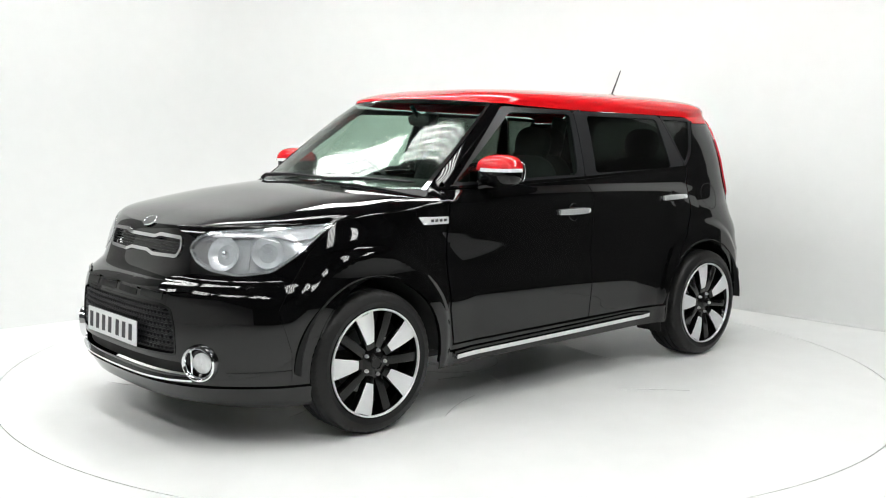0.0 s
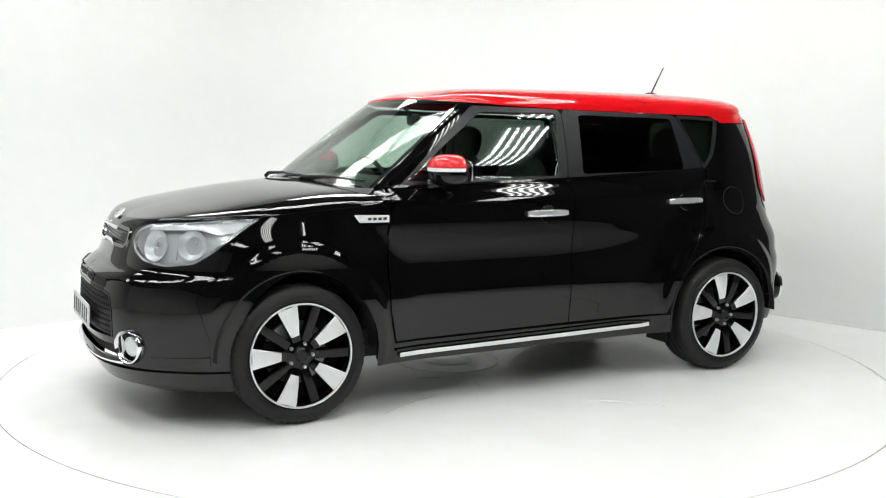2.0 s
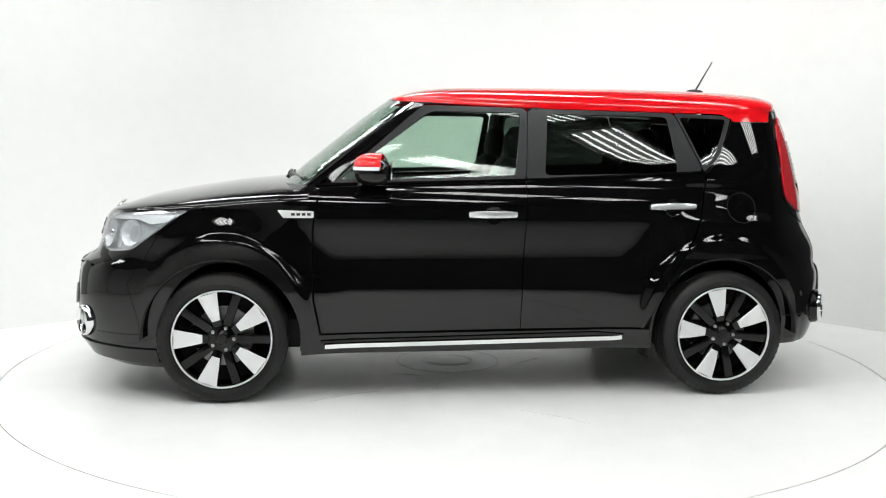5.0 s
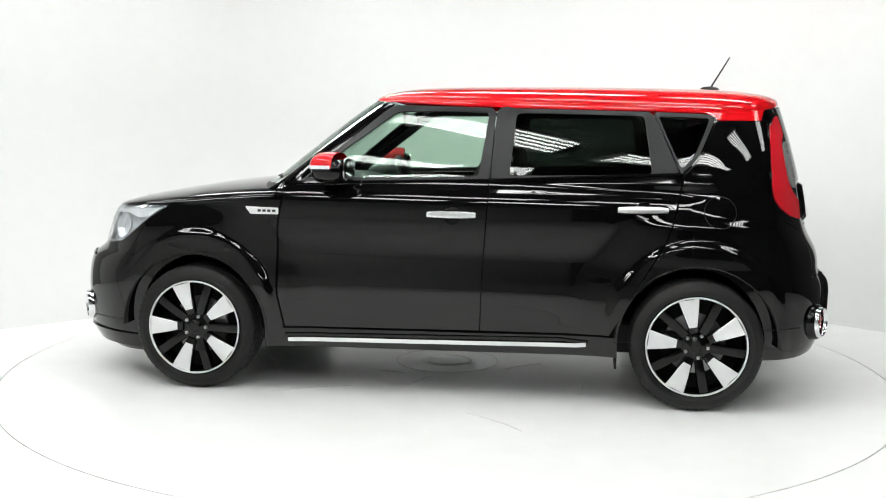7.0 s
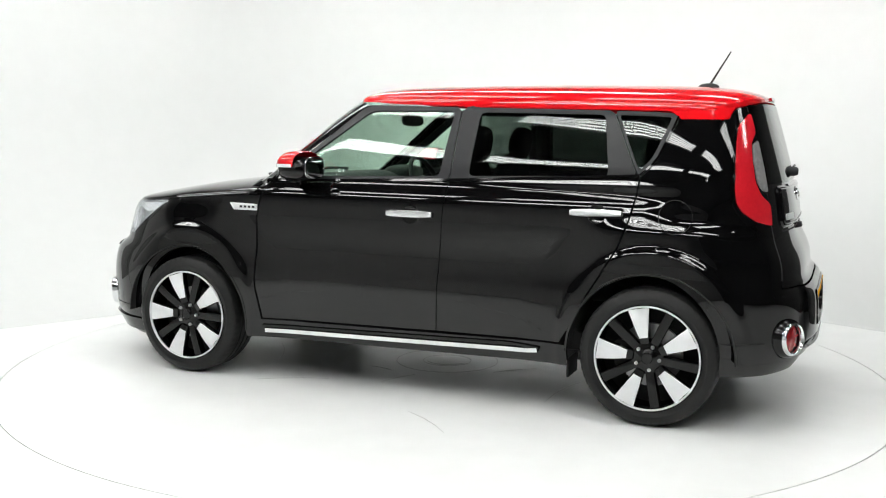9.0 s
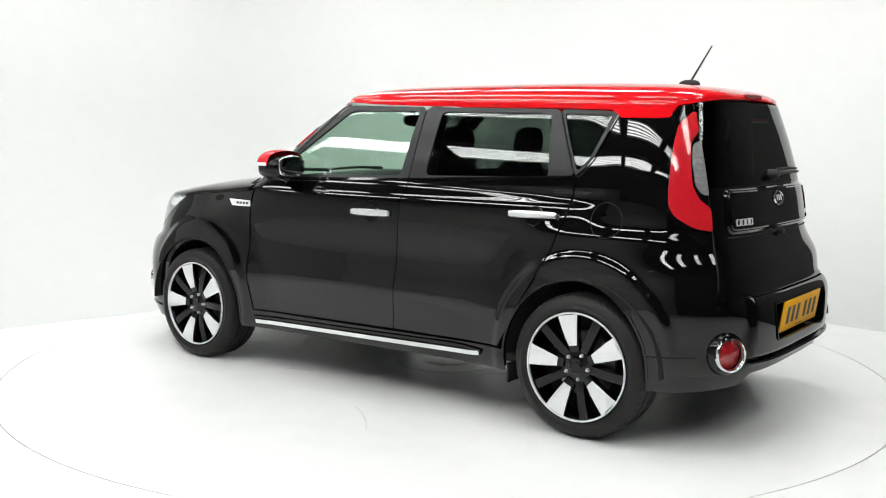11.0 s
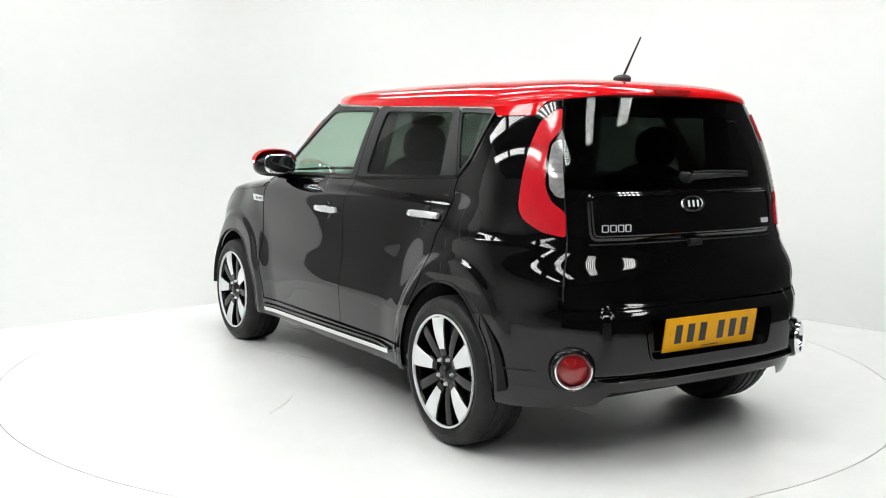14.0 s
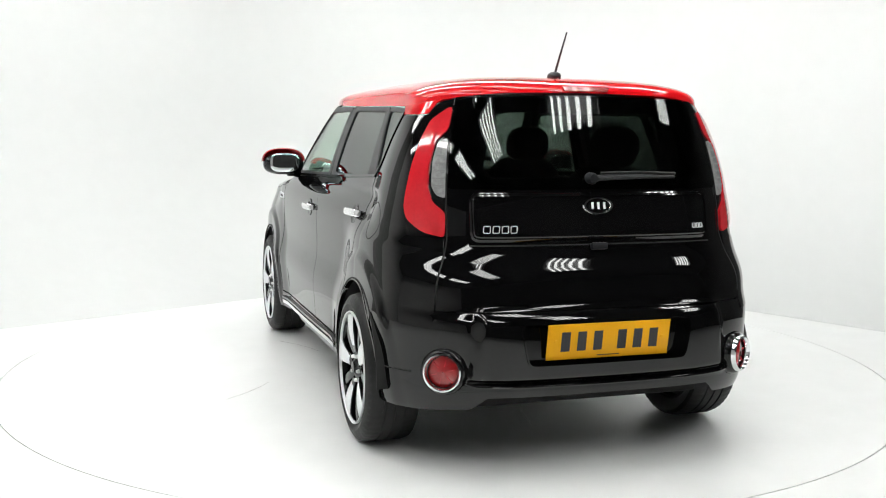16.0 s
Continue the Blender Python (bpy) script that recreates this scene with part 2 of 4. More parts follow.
def surf(s, z):
    """The outer skin: s runs along the side (s = x amid the car) and round the corners to the front and rear middle."""
    upper = z > ZSPLIT
    xf = screen(z) - 0.35 if upper else 1.25
    xr = -1.25
    g = 0.4 + 0.6 * smooth(0.35, 0.6, z) if z < 0.7 else 1 - smooth(1.04, 1.12, z)
    xc = min(1.25, max(-1.25, s))
    w = half_width(z) - 0.019 * (xc - 0.4) ** 2 * g
    low = 1 - smooth(0.90, 1.00, z)
    w += haunch(z) * low * smooth(-0.80, -1.30, s)
    w += (quarter_width(z) - w) * (1 - low) * smooth(-1.14, -1.50, s)
    if s > xf:
        a = (math.pi / 2) * (1 - (s - xf) / (1.0 if upper else LF))
        d, n = (0.35, 3.0) if upper else (nose(z) - xf, front_power(z))
        r = (abs(math.cos(a) / d) ** n + abs(math.sin(a) / w) ** n) ** (-1 / n)
        x, y = xf + r * math.cos(a), r * math.sin(a)
    elif s < xr:
        a = (math.pi / 2) * (1 - (xr - s) / LR)
        d, n = xr - tail(z), rear_power(z)
        r = (abs(math.cos(a) / d) ** n + abs(math.sin(a) / w) ** n) ** (-1 / n)
        x, y = xr - r * math.cos(a), r * math.sin(a)
    else:
        x, y = s, w
    side = math.copysign(smooth(0.3, 0.6, abs(y)), y)
    # front wing leans in above the arch
    y -= side * 0.030 * smooth(0.80, 0.97, z) * (1 - smooth(0.97, 1.06, z)) * smooth(0.95, 1.25, x) * (1 - smooth(1.55, 1.8, x))
    if z < 1.05:
        for wx in (WHEEL_X, -WHEEL_X):
            dd = math.hypot(x - wx, z - WHEEL_Z)
            if dd < 0.74:
                up = max(0.0, (z - WHEEL_Z) / max(dd, 1e-6))
                rc = 0.435 + 0.062 * up ** 1.5
                k = 1 - smooth(rc - 0.020, rc + 0.036, dd)
                if wx > 0:
                    k *= 1 - smooth(0.10, 0.30, x - wx) * (1 - smooth(0.50, 0.75, z))
                else:
                    k *= 1 - 0.4 * smooth(0.15, 0.38, wx - x) * (1 - smooth(0.45, 0.70, z))
                big = 1 - smooth(rc, rc + 0.22, dd)
                y += side * (0.017 * k + 0.019 * big)
    # raised middle of the rear bumper
    if x < -1.5 and z < 0.72:
        k = smooth(0.022, -0.020, abs(y) - (0.525 + 0.03 * (0.67 - z) / 0.23)) * (1 - smooth(0.645, 0.69, z)) * smooth(0.36, 0.42, z)
        x -= 0.028 * k
    return Vector((x, y, z))


def normal_at(s, z, e=0.004):
    p = surf(s + e, z) - surf(s - e, z)
    q = surf(s, z + e) - surf(s, z - e)
    n = q.cross(p).normalized()
    return n


def skin(s, z, lift=0.0):
    return surf(s, z) + normal_at(s, z) * lift if lift else surf(s, z)


def inside(poly, x, y):
    c = False
    j = len(poly) - 1
    for i in range(len(poly)):
        xi, yi = poly[i]
        xj, yj = poly[j]
        if (yi > y) != (yj > y) and x < (xj - xi) * (y - yi) / (yj - yi) + xi:
            c = not c
        j = i
    return c


def rounded(pts, r, n=4):
    """A polygon with rounded corners."""
    out = []
    m = len(pts)
    for i in range(m):
        p0, p, p1 = Vector(pts[i - 1]), Vector(pts[i]), Vector(pts[(i + 1) % m])
        a, b = (p0 - p), (p1 - p)
        k = min(r, 0.45 * a.length, 0.45 * b.length)
        a, b = p + a.normalized() * k, p + b.normalized() * k
        for j in range(n + 1):
            t = j / n
            q = a.lerp(p, t).lerp(p.lerp(b, t), t)
            out.append((q.x, q.y))
    return out


def shrunk(poly, d):
    """A polygon drawn in by d."""
    area = sum(poly[i - 1][0] * poly[i][1] - poly[i][0] * poly[i - 1][1] for i in range(len(poly)))
    sg = 1 if area > 0 else -1
    out = []
    m = len(poly)
    for i in range(m):
        a, p, b = Vector(poly[i - 1]), Vector(poly[i]), Vector(poly[(i + 1) % m])
        e1, e2 = (p - a).normalized(), (b - p).normalized()
        n = Vector((-e1.y - e2.y, e1.x + e2.x))
        if n.length < 1e-6:
            n = Vector((-e1.y, e1.x))
        n.normalize()
        k = max(0.5, abs(n.dot(Vector((-e1.y, e1.x)))))
        q = p + n * sg * d / k
        out.append((q.x, q.y))
    return out


def arc(cx, cz, r, a0, a1, n=24):
    return [(cx + r * math.cos(radians(a0 + (a1 - a0) * i / n)), cz + r * math.sin(radians(a0 + (a1 - a0) * i / n))) for i in range(n + 1)]


def patch(poly, fn=skin, holes=(), step=0.045, thick=0.004, lift=0.0):
    """A panel: a polygon in (s, z), cut fine, laid on the skin and given thickness."""
    bm = bmesh.new()
    bm.faces.new([bm.verts.new((a, b, 0)) for a, b in poly])
    bmesh.ops.triangulate(bm, faces=bm.faces[:])

    def cut(p, n):
        bmesh.ops.bisect_plane(bm, geom=bm.verts[:] + bm.edges[:] + bm.faces[:], dist=1e-5, plane_co=p, plane_no=n)
    s0, s1 = min(p[0] for p in poly), max(p[0] for p in poly)
    z0, z1 = min(p[1] for p in poly), max(p[1] for p in poly)
    for k in range(1, int((s1 - s0) / step) + 1):
        cut((s0 + k * step, 0, 0), (1, 0, 0))
    for k in range(1, int((z1 - z0) / step) + 1):
        cut((0, z0 + k * step, 0), (0, 1, 0))
    for h in holes:
        hx0, hx1 = min(p[0] for p in h) - 0.05, max(p[0] for p in h) + 0.05
        hz0, hz1 = min(p[1] for p in h) - 0.05, max(p[1] for p in h) + 0.05
        for i in range(len(h)):
            a, b = h[i - 1], h[i]
            near = [f for f in bm.faces if hx0 < f.calc_center_median().x < hx1 and hz0 < f.calc_center_median().y < hz1]
            es = {e for f in near for e in f.edges}
            vs = {v for f in near for v in f.verts}
            if abs(a[0] - b[0]) + abs(a[1] - b[1]) > 1e-6:
                bmesh.ops.bisect_plane(bm, geom=list(vs) + list(es) + near, dist=1e-5, plane_co=(a[0], a[1], 0), plane_no=(b[1] - a[1], a[0] - b[0], 0))
        gone = [f for f in bm.faces if inside(h, f.calc_center_median().x, f.calc_center_median().y)]
        bmesh.ops.delete(bm, geom=gone, context="FACES")
    bmesh.ops.remove_doubles(bm, verts=bm.verts[:], dist=3e-4)
    bm.verts.index_update()
    flat = [(v.co.x, v.co.y) for v in bm.verts]
    faces = [[v.index for v in f.verts] for f in bm.faces if f.calc_area() > 1e-9]
    rim = [(e.verts[0].index, e.verts[1].index) for e in bm.edges if len(e.link_faces) == 1]
    bm.free()
    bm = bmesh.new()
    lay = bm.verts.layers.float_vector.new("skin_normal") if thick else None
    top = [bm.verts.new(fn(a, b, lift)) for a, b in flat]
    for f in faces:
        bm.faces.new([top[i] for i in f])
    if thick:
        low = [bm.verts.new(fn(a, b, lift - thick)) for a, b in flat]
        for u, v in zip(top, low):
            n = (u.co - v.co).normalized()
            u[lay] = n
            v[lay] = n
        for f in faces:
            bm.faces.new([low[i] for i in f[::-1]])
        for i, j in rim:
            try:
                bm.faces.new((top[i], top[j], low[j], low[i]))
            except ValueError:
                pass
    bmesh.ops.recalc_face_normals(bm, faces=bm.faces[:])
    return bm


def ring_patch(outer, inner, fn=skin, lift=0.0, depth=0.012, n=72, drop=0.0):
    """A frame between two outlines on the skin."""
    def even(poly):
        ps = [Vector(p) for p in poly]
        ls = [(ps[(i + 1) % len(ps)] - ps[i]).length for i in range(len(ps))]
        tot = sum(ls)
        out, i, acc = [], 0, 0.0
        for k in range(n):
            t = tot * k / n
            while acc + ls[i] < t:
                acc += ls[i]
                i += 1
            out.append(ps[i].lerp(ps[(i + 1) % len(ps)], (t - acc) / max(ls[i], 1e-9)))
        return out
    o = [Vector(p) for p in even(outer)]
    inn = []
    for p in o:
        best = None
        for i in range(len(inner)):
            a, b = Vector(inner[i - 1]), Vector(inner[i])
            d = b - a
            t = min(1, max(0, (p - a).dot(d) / max(d.length_squared, 1e-9)))
            q = a + d * t
            if best is None or (q - p).length < best[0]:
                best = ((q - p).length, q)
        inn.append(best[1])
    bm = bmesh.new()
    rows = [[bm.verts.new(fn(p.x, p.y, lift - drop)) for p in o], [bm.verts.new(fn(p.x, p.y, lift)) for p in inn],
            [bm.verts.new(fn(p.x, p.y, lift - depth)) for p in inn], [bm.verts.new(fn(p.x, p.y, lift - depth)) for p in o]]
    for r in range(4):
        for k in range(n):
            f = (rows[r][k], rows[r][(k + 1) % n], rows[(r + 1) % 4][(k + 1) % n], rows[(r + 1) % 4][k])
            bm.faces.new(f)
    bmesh.ops.remove_doubles(bm, verts=bm.verts[:], dist=1e-5)
    bmesh.ops.recalc_face_normals(bm, faces=bm.faces[:])
    return bm


def strip(path, width, lift, thick=0.003, fn=skin):
    """A thin band along a path of (s, z) on the skin."""
    bm = bmesh.new()
    rows = []
    ps = [Vector(p) for p in path]
    for i, p in enumerate(ps):
        d = (ps[min(i + 1, len(ps) - 1)] - ps[max(i - 1, 0)]).normalized()
        n = Vector((-d.y, d.x)) * width / 2
        rows.append([bm.verts.new(fn(*(p + n), lift)), bm.verts.new(fn(*(p - n), lift)), bm.verts.new(fn(*(p - n), lift - thick)), bm.verts.new(fn(*(p + n), lift - thick))])
    for a, b in zip(rows, rows[1:]):
        for k in range(4):
            bm.faces.new((a[k], a[(k + 1) % 4], b[(k + 1) % 4], b[k]))
    bm.faces.new(rows[0])
    bm.faces.new(rows[-1][::-1])
    bmesh.ops.recalc_face_normals(bm, faces=bm.faces[:])
    return bm


def dense(pts, k=8):
    out = []
    for a, b in zip(pts, pts[1:]):
        out += [(a[0] + (b[0] - a[0]) * i / k, a[1] + (b[1] - a[1]) * i / k) for i in range(k)]
    return out + [pts[-1]]


def cap(edge, spine0, spine1, height, power, name_n=16):
    """A crowned lid from an edge curve of points (one side, front or whole) to the middle line."""
    bm = bmesh.new()
    rows = []
    for e in edge:
        c = Vector((min(spine1, max(spine0, e.x)), 0, 0))
        row = []
        for k in range(name_n + 1):
            f = (math.pi / 2) * k / name_n
            rho = max(0.0, math.cos(f)) ** (2 / power)
            x = c.x + (e.x - c.x) * rho
            y = e.y * rho
            z = e.z + (height(x) - e.z) * math.sin(f) ** (2 / power)
            row.append(bm.verts.new((x, y, z)))
        rows.append(row)
    for a, b in zip(rows, rows[1:]):
        for k in range(name_n):
            try:
                bm.faces.new((a[k], a[k + 1], b[k + 1], b[k]))
            except ValueError:
                pass
    bmesh.ops.remove_doubles(bm, verts=bm.verts[:], dist=1e-4)
    return bm


# ---- the studio: white walls set askew to the camera, unseen walls toned dim behind it ----
AX, BX = Vector((0.735, 0.678, 0)), Vector((0.678, -0.735, 0))
CEIL_Z, LAMP_Z = 3.9, 3.3


def ab(a, b, z=0.0):
    return AX * a + BX * b + Vector((0, 0, z))


def slab(name, pts, z0, z1, mat):
    """A prism over a plan outline."""
    bm = bmesh.new()
    lo = [bm.verts.new((p.x, p.y, z0)) for p in pts]
    hi = [bm.verts.new((p.x, p.y, z1)) for p in pts]
    n = len(pts)
    bm.faces.new(lo[::-1])
    bm.faces.new(hi)
    for i in range(n):
        bm.faces.new((lo[i], lo[(i + 1) % n], hi[(i + 1) % n], hi[i]))
    bmesh.ops.recalc_face_normals(bm, faces=bm.faces[:])
    return tagged(obj(name, bm, mat), kind="structure")


RING_R = 2.4945
A1, B0, A0, B1 = 2.96, -4.2, -8.5, 9.0


def studio():
    # floor with a round opening for the turntable
    bm = bmesh.new()
    n = 160
    inner = [bm.verts.new((RING_R * math.cos(2 * math.pi * k / n), RING_R * math.sin(2 * math.pi * k / n), 0)) for k in range(n)]
    low = [bm.verts.new((v.co.x, v.co.y, -0.03)) for v in inner]
    outer = [bm.verts.new((30 * math.cos(2 * math.pi * k / n), 30 * math.sin(2 * math.pi * k / n), 0)) for k in range(n)]
    for k in range(n):
        j = (k + 1) % n
        bm.faces.new((inner[k], outer[k], outer[j], inner[j]))
        bm.faces.new((inner[j], low[j], low[k], inner[k]))
    bmesh.ops.recalc_face_normals(bm, faces=bm.faces[:])
    tagged(obj("floor", bm, FLOORM), "white painted studio floor round a turntable", "floor", kind="structure")
    pit = lathe([(0.001, -0.06), (2.6, -0.06), (2.6, -0.031), (0.001, -0.031)], 96, "z")
    tagged(obj("floor_pit", pit, GAP), "dark pit under the turntable's edge", "floor", kind="structure")
    tagged(slab("wall_east", [ab(A1 + 0.01, B0), ab(A1 + 0.15, B0), ab(A1 + 0.15, 1.75), ab(A1 + 0.01, 1.75)], 0, CEIL_Z, WHITE), "plain white painted studio wall", "wall")
    # out of view; added dark so the car's doors mirror black here
    tagged(slab("wall_east_unseen", [ab(A1 + 0.01, 1.752), ab(A1 + 0.15, 1.752), ab(A1 + 0.15, B1), ab(A1 + 0.01, B1)], 0, CEIL_Z, UNLIT_TONE), "unseen wall past the white bay, unlit tone in its colour", "wall")
    # unseen section, its grey chosen to darken the reflections in the flank
    tagged(slab("wall_north_reflected", [ab(-1.852, B0), ab(-1.852, B0 - 0.15), ab(-3.4, B0 - 0.15), ab(-3.4, B0)], 0, CEIL_Z, MIDGREY), "unseen mid grey wall section added for the car's reflections", "wall")
    tagged(slab("wall_north_pale", [ab(-3.402, B0), ab(-3.402, B0 - 0.15), ab(A0, B0 - 0.15), ab(A0, B0)], 0, CEIL_Z, PALE), "pale grey wall of the studio building", "wall")
    # coved wall: floor sweeps up into it
    bm = bmesh.new()
    rows = []
    Rc = 2.2

    def prof(R):
        return [(R * (1 - math.sin(radians(q))), R * (1 - math.cos(radians(q)))) for q in range(0, 91, 6)] + [(0, CEIL_Z)]
    for a in (-1.85, -1.0, 0, A1 - Rc):
        rows.append([bm.verts.new(ab(a, B0 + d, z + 0.002)) for d, z in prof(1.6)])
    for k in range(1, 25):
        q = radians(90 * k / 24)
        rows.append([bm.verts.new(ab(A1 - 0.004 - Rc + (Rc - d) * math.sin(q), B0 + Rc - (Rc - d) * math.cos(q), z + 0.002)) for d, z in prof(1.6 - 1.58 * smooth(0.2, 1, k / 24))])
    for b in (0.0, 1.0, 1.75):
        rows.append([bm.verts.new(ab(A1 - 0.004 - d, b, z + 0.002)) for d, z in prof(0.02)])
    steps = len(rows[0])
    for r0, r1 in zip(rows, rows[1:]):
        for k in range(steps - 1):
            bm.faces.new((r0[k], r1[k], r1[k + 1], r0[k + 1]))
    bmesh.ops.recalc_face_normals(bm, faces=bm.faces[:])
    tagged(obj("wall_north", bm, WHITE), "white studio wall curving into the floor", "wall", kind="structure")
    tagged(slab("wall_south", [ab(A0, B0), ab(A0, B1), ab(A0 - 0.15, B1), ab(A0 - 0.15, B0)], 0, CEIL_Z, PALE), "pale grey wall of the studio building", "wall")
    tagged(slab("wall_west", [ab(A0, B1), ab(A1, B1), ab(A1, B1 + 0.15), ab(A0, B1 + 0.15)], 0, CEIL_Z, UNLIT_TONE), "unseen end wall, dimness put into its colour", "wall")
    tagged(slab("ceiling", [ab(A0, B0), ab(A1, B0), ab(A1, B1), ab(A0, B1)], CEIL_Z, CEIL_Z + 0.15, CEILM), "dark ceiling above the lamps", "ceiling")


def lamp_bank(length=1.8, tubes=5, gap=0.09):
    base = new("tube_light")
    half = gap * (tubes - 1) / 2 + 0.09
    part("housing", merged(box(-half, half, -length / 2 - 0.05, length / 2 + 0.05, 0.05, 0.10, 0.01), box(-half, -half + 0.015, -length / 2 - 0.05, length / 2 + 0.05, -0.0, 0.05),
                           box(half - 0.015, half, -length / 2 - 0.05, length / 2 + 0.05, -0.0, 0.05)), HOUSING, base)
    for k in range(tubes):
        x = gap * (k - (tubes - 1) / 2)
        part("tube", moved(lathe([(0.0005, -length / 2), (0.017, -length / 2), (0.017, length / 2), (0.0005, length / 2)], 8, "y", False), Matrix.Translation((x, 0, 0.02))), TUBE, base)
    for y in (-length / 3, length / 3):
        part("hanger", tube([(0, y, 0.10), (0, y, CEIL_Z - LAMP_Z)], 0.006, 6), HOUSING, base)
    return tagged(base, "hanging bank of five bare fluorescent tubes", "ceiling light", "tube lights over the turntable")


def lamps():
    ang = math.degrees(math.atan2(BX.y, BX.x)) - 90
    spots = [(a, b) for a in (-4.0, -2.3, -0.57, 1.15) for b in (-2.5, -0.4, 1.8, 4.15)]
    first = None
    for a, b in spots:
        p = ab(a, b, LAMP_Z)
        m = pose(p.x, p.y, p.z, 0, 0, ang)
        if first is None:
            first = lamp_bank()
            first.matrix_basis = m
        else:
            copy_thing(first, m)


def turntable():
    base = new("turntable")
    part("deck", lathe([(0.001, 0.0), (RING_R - 0.007, 0.0), (RING_R - 0.007, -0.028), (0.001, -0.028)], 160, "z"), TABLEM, base)
    part("hub_plate", lathe([(0.12, 0.0), (0.12, 0.0025), (0.117, 0.003), (0.001, 0.003)], 48, "z", False), TABLEM, base)
    return tagged(base, "round white turntable deck, scuffed, set flush in the floor", "turntable")


# ---- the car ----
car = new("car")
tagged(car, "glossy black compact crossover car with red roof and mirrors", "car")

hood_edge = curve_of([(0.86, 1.018), (1.25, 0.985), (1.55, 0.966), (1.91, 0.950), (2.37, 0.935), (2.95, 0.925)])
hood_top = curve_of([(0.80, 1.103), (1.0, 1.098), (1.286, 1.07), (1.43, 1.048), (1.61, 1.018), (1.79, 0.988), (1.90, 0.955), (1.97, 0.925)])
roof_top = curve_of([(-1.76, 1.555), (-1.70, 1.578), (-1.54, 1.593), (-1.2, 1.607), (-0.6, 1.613), (0.0, 1.606), (0.25, 1.592), (0.40, 1.565), (0.47, 1.54)])
roof_side = curve_of([(-2.85, 1.523), (-2.2, 1.517), (-1.97, 1.503), (-1.82, 1.488), (-1.65, 1.474), (-1.45, 1.467), (-1.25, 1.469), (-1.03, 1.474),
                      (-0.27, 1.489), (0.12, 1.503), (0.28, 1.512)])

ARCH_F = arc(WHEEL_X, WHEEL_Z, ARCH_R, 0, 360, 40)[:-1]
ARCH_B = arc(-WHEEL_X, WHEEL_Z, ARCH_R, 0, 360, 40)[:-1]
FRONT_S, REAR_S = 1.25 + LF, -1.25 - LR


def wsf(u, z, lift=0.0):
    def at(u, z):
        w = half_width(z)
        return Vector((screen(z) - 0.35 + 0.35 * max(0.0, 1 - abs(u) ** 3) ** (1 / 3), u * w, z))
    if not lift:
        return at(u, z)
    e = 0.003
    n = (at(u + e, z) - at(u - e, z)).cross(at(u, z + e) - at(u, z - e)).normalized()
    return at(u, z) + n * lift


FRONT_DOOR = [(0.80, 0.345), (0.835, 0.516), (0.838, 0.87), (0.815, 1.01), (0.80, 1.08), (-0.244, 1.112), (-0.247, 1.05), (-0.225, 0.70), (-0.215, 0.358)]
REAR_DOOR = [(-0.215, 0.358), (-0.225, 0.70), (-0.247, 1.05), (-0.244, 1.112), (-1.205, 1.163), (-1.19, 1.07), (-1.165, 0.95), (-1.125, 0.834), (-1.05, 0.70),
             (-0.965, 0.56), (-0.915, 0.45), (-0.862, 0.36)]
DLO_FRONT = rounded([(0.80, 1.085), (0.272, 1.497), (-0.266, 1.485), (-0.244, 1.116)], 0.02)
GL_FRONT = rounded([(0.70, 1.115), (0.24, 1.465), (-0.232, 1.466), (-0.19, 1.137)], 0.03)
DLO_REAR = rounded([(-0.250, 1.116), (-0.272, 1.485), (-1.050, 1.470), (-1.190, 1.163)], 0.02)
GL_REAR = rounded([(-0.345, 1.142), (-0.372, 1.461), (-1.012, 1.450), (-1.055, 1.160)], 0.03)
DLO_QUARTER = rounded([(-1.056, 1.470), (-1.415, 1.456), (-1.290, 1.243), (-1.214, 1.163), (-1.196, 1.165)], 0.02)
GL_QUARTER = rounded([(-1.078, 1.450), (-1.372, 1.440), (-1.262, 1.257), (-1.207, 1.195), (-1.19, 1.200)], 0.02)
TAIL_LAMP = rounded([(-1.922, 1.466), (-1.880, 1.464), (-1.785, 1.412), (-1.755, 1.325), (-1.738, 1.230), (-1.728, 1.120), (-1.724, 1.040), (-1.800, 0.945), (-1.935, 0.893), (-1.975, 0.890)], 0.02, 3)
HEAD_LAMP = rounded([(1.50, 0.962), (1.77, 0.950), (2.08, 0.935), (2.25, 0.922), (2.35, 0.893), (2.398, 0.846), (2.33, 0.79), (2.226, 0.757), (2.06, 0.74), (1.884, 0.757), (1.80, 0.80),
                     (1.69, 0.864), (1.596, 0.917)], 0.03, 3)
GRILLE = rounded([(2.46, 0.888), (2.70, 0.893), (2.76, 0.880), (3.14, 0.880), (3.20, 0.893), (3.44, 0.888), (3.455, 0.84), (3.42, 0.799), (3.14, 0.795), (3.07, 0.808), (2.83, 0.808),
                  (2.76, 0.795), (2.48, 0.799), (2.445, 0.84)], 0.018, 3)
INTAKE = rounded([(2.49, 0.614), (2.40, 0.598), (2.372, 0.52), (2.366, 0.40), (2.70, 0.392), (3.2, 0.392), (3.534, 0.40), (3.528, 0.52), (3.50, 0.598), (3.41, 0.614)], 0.02, 3)
LOW_INTAKE = rounded([(2.33, 0.375), (3.57, 0.375), (3.60, 0.318), (2.30, 0.318)], 0.02, 3)
PLATE_WELL = rounded([(-2.36, 0.622), (-3.34, 0.622), (-3.30, 0.455), (-2.40, 0.455)], 0.03, 3)
GARNISH = rounded([(-2.075, 1.115), (REAR_S * 2 + 2.075, 1.115), (REAR_S * 2 + 2.10, 0.938), (-2.10, 0.938)], 0.03, 4)


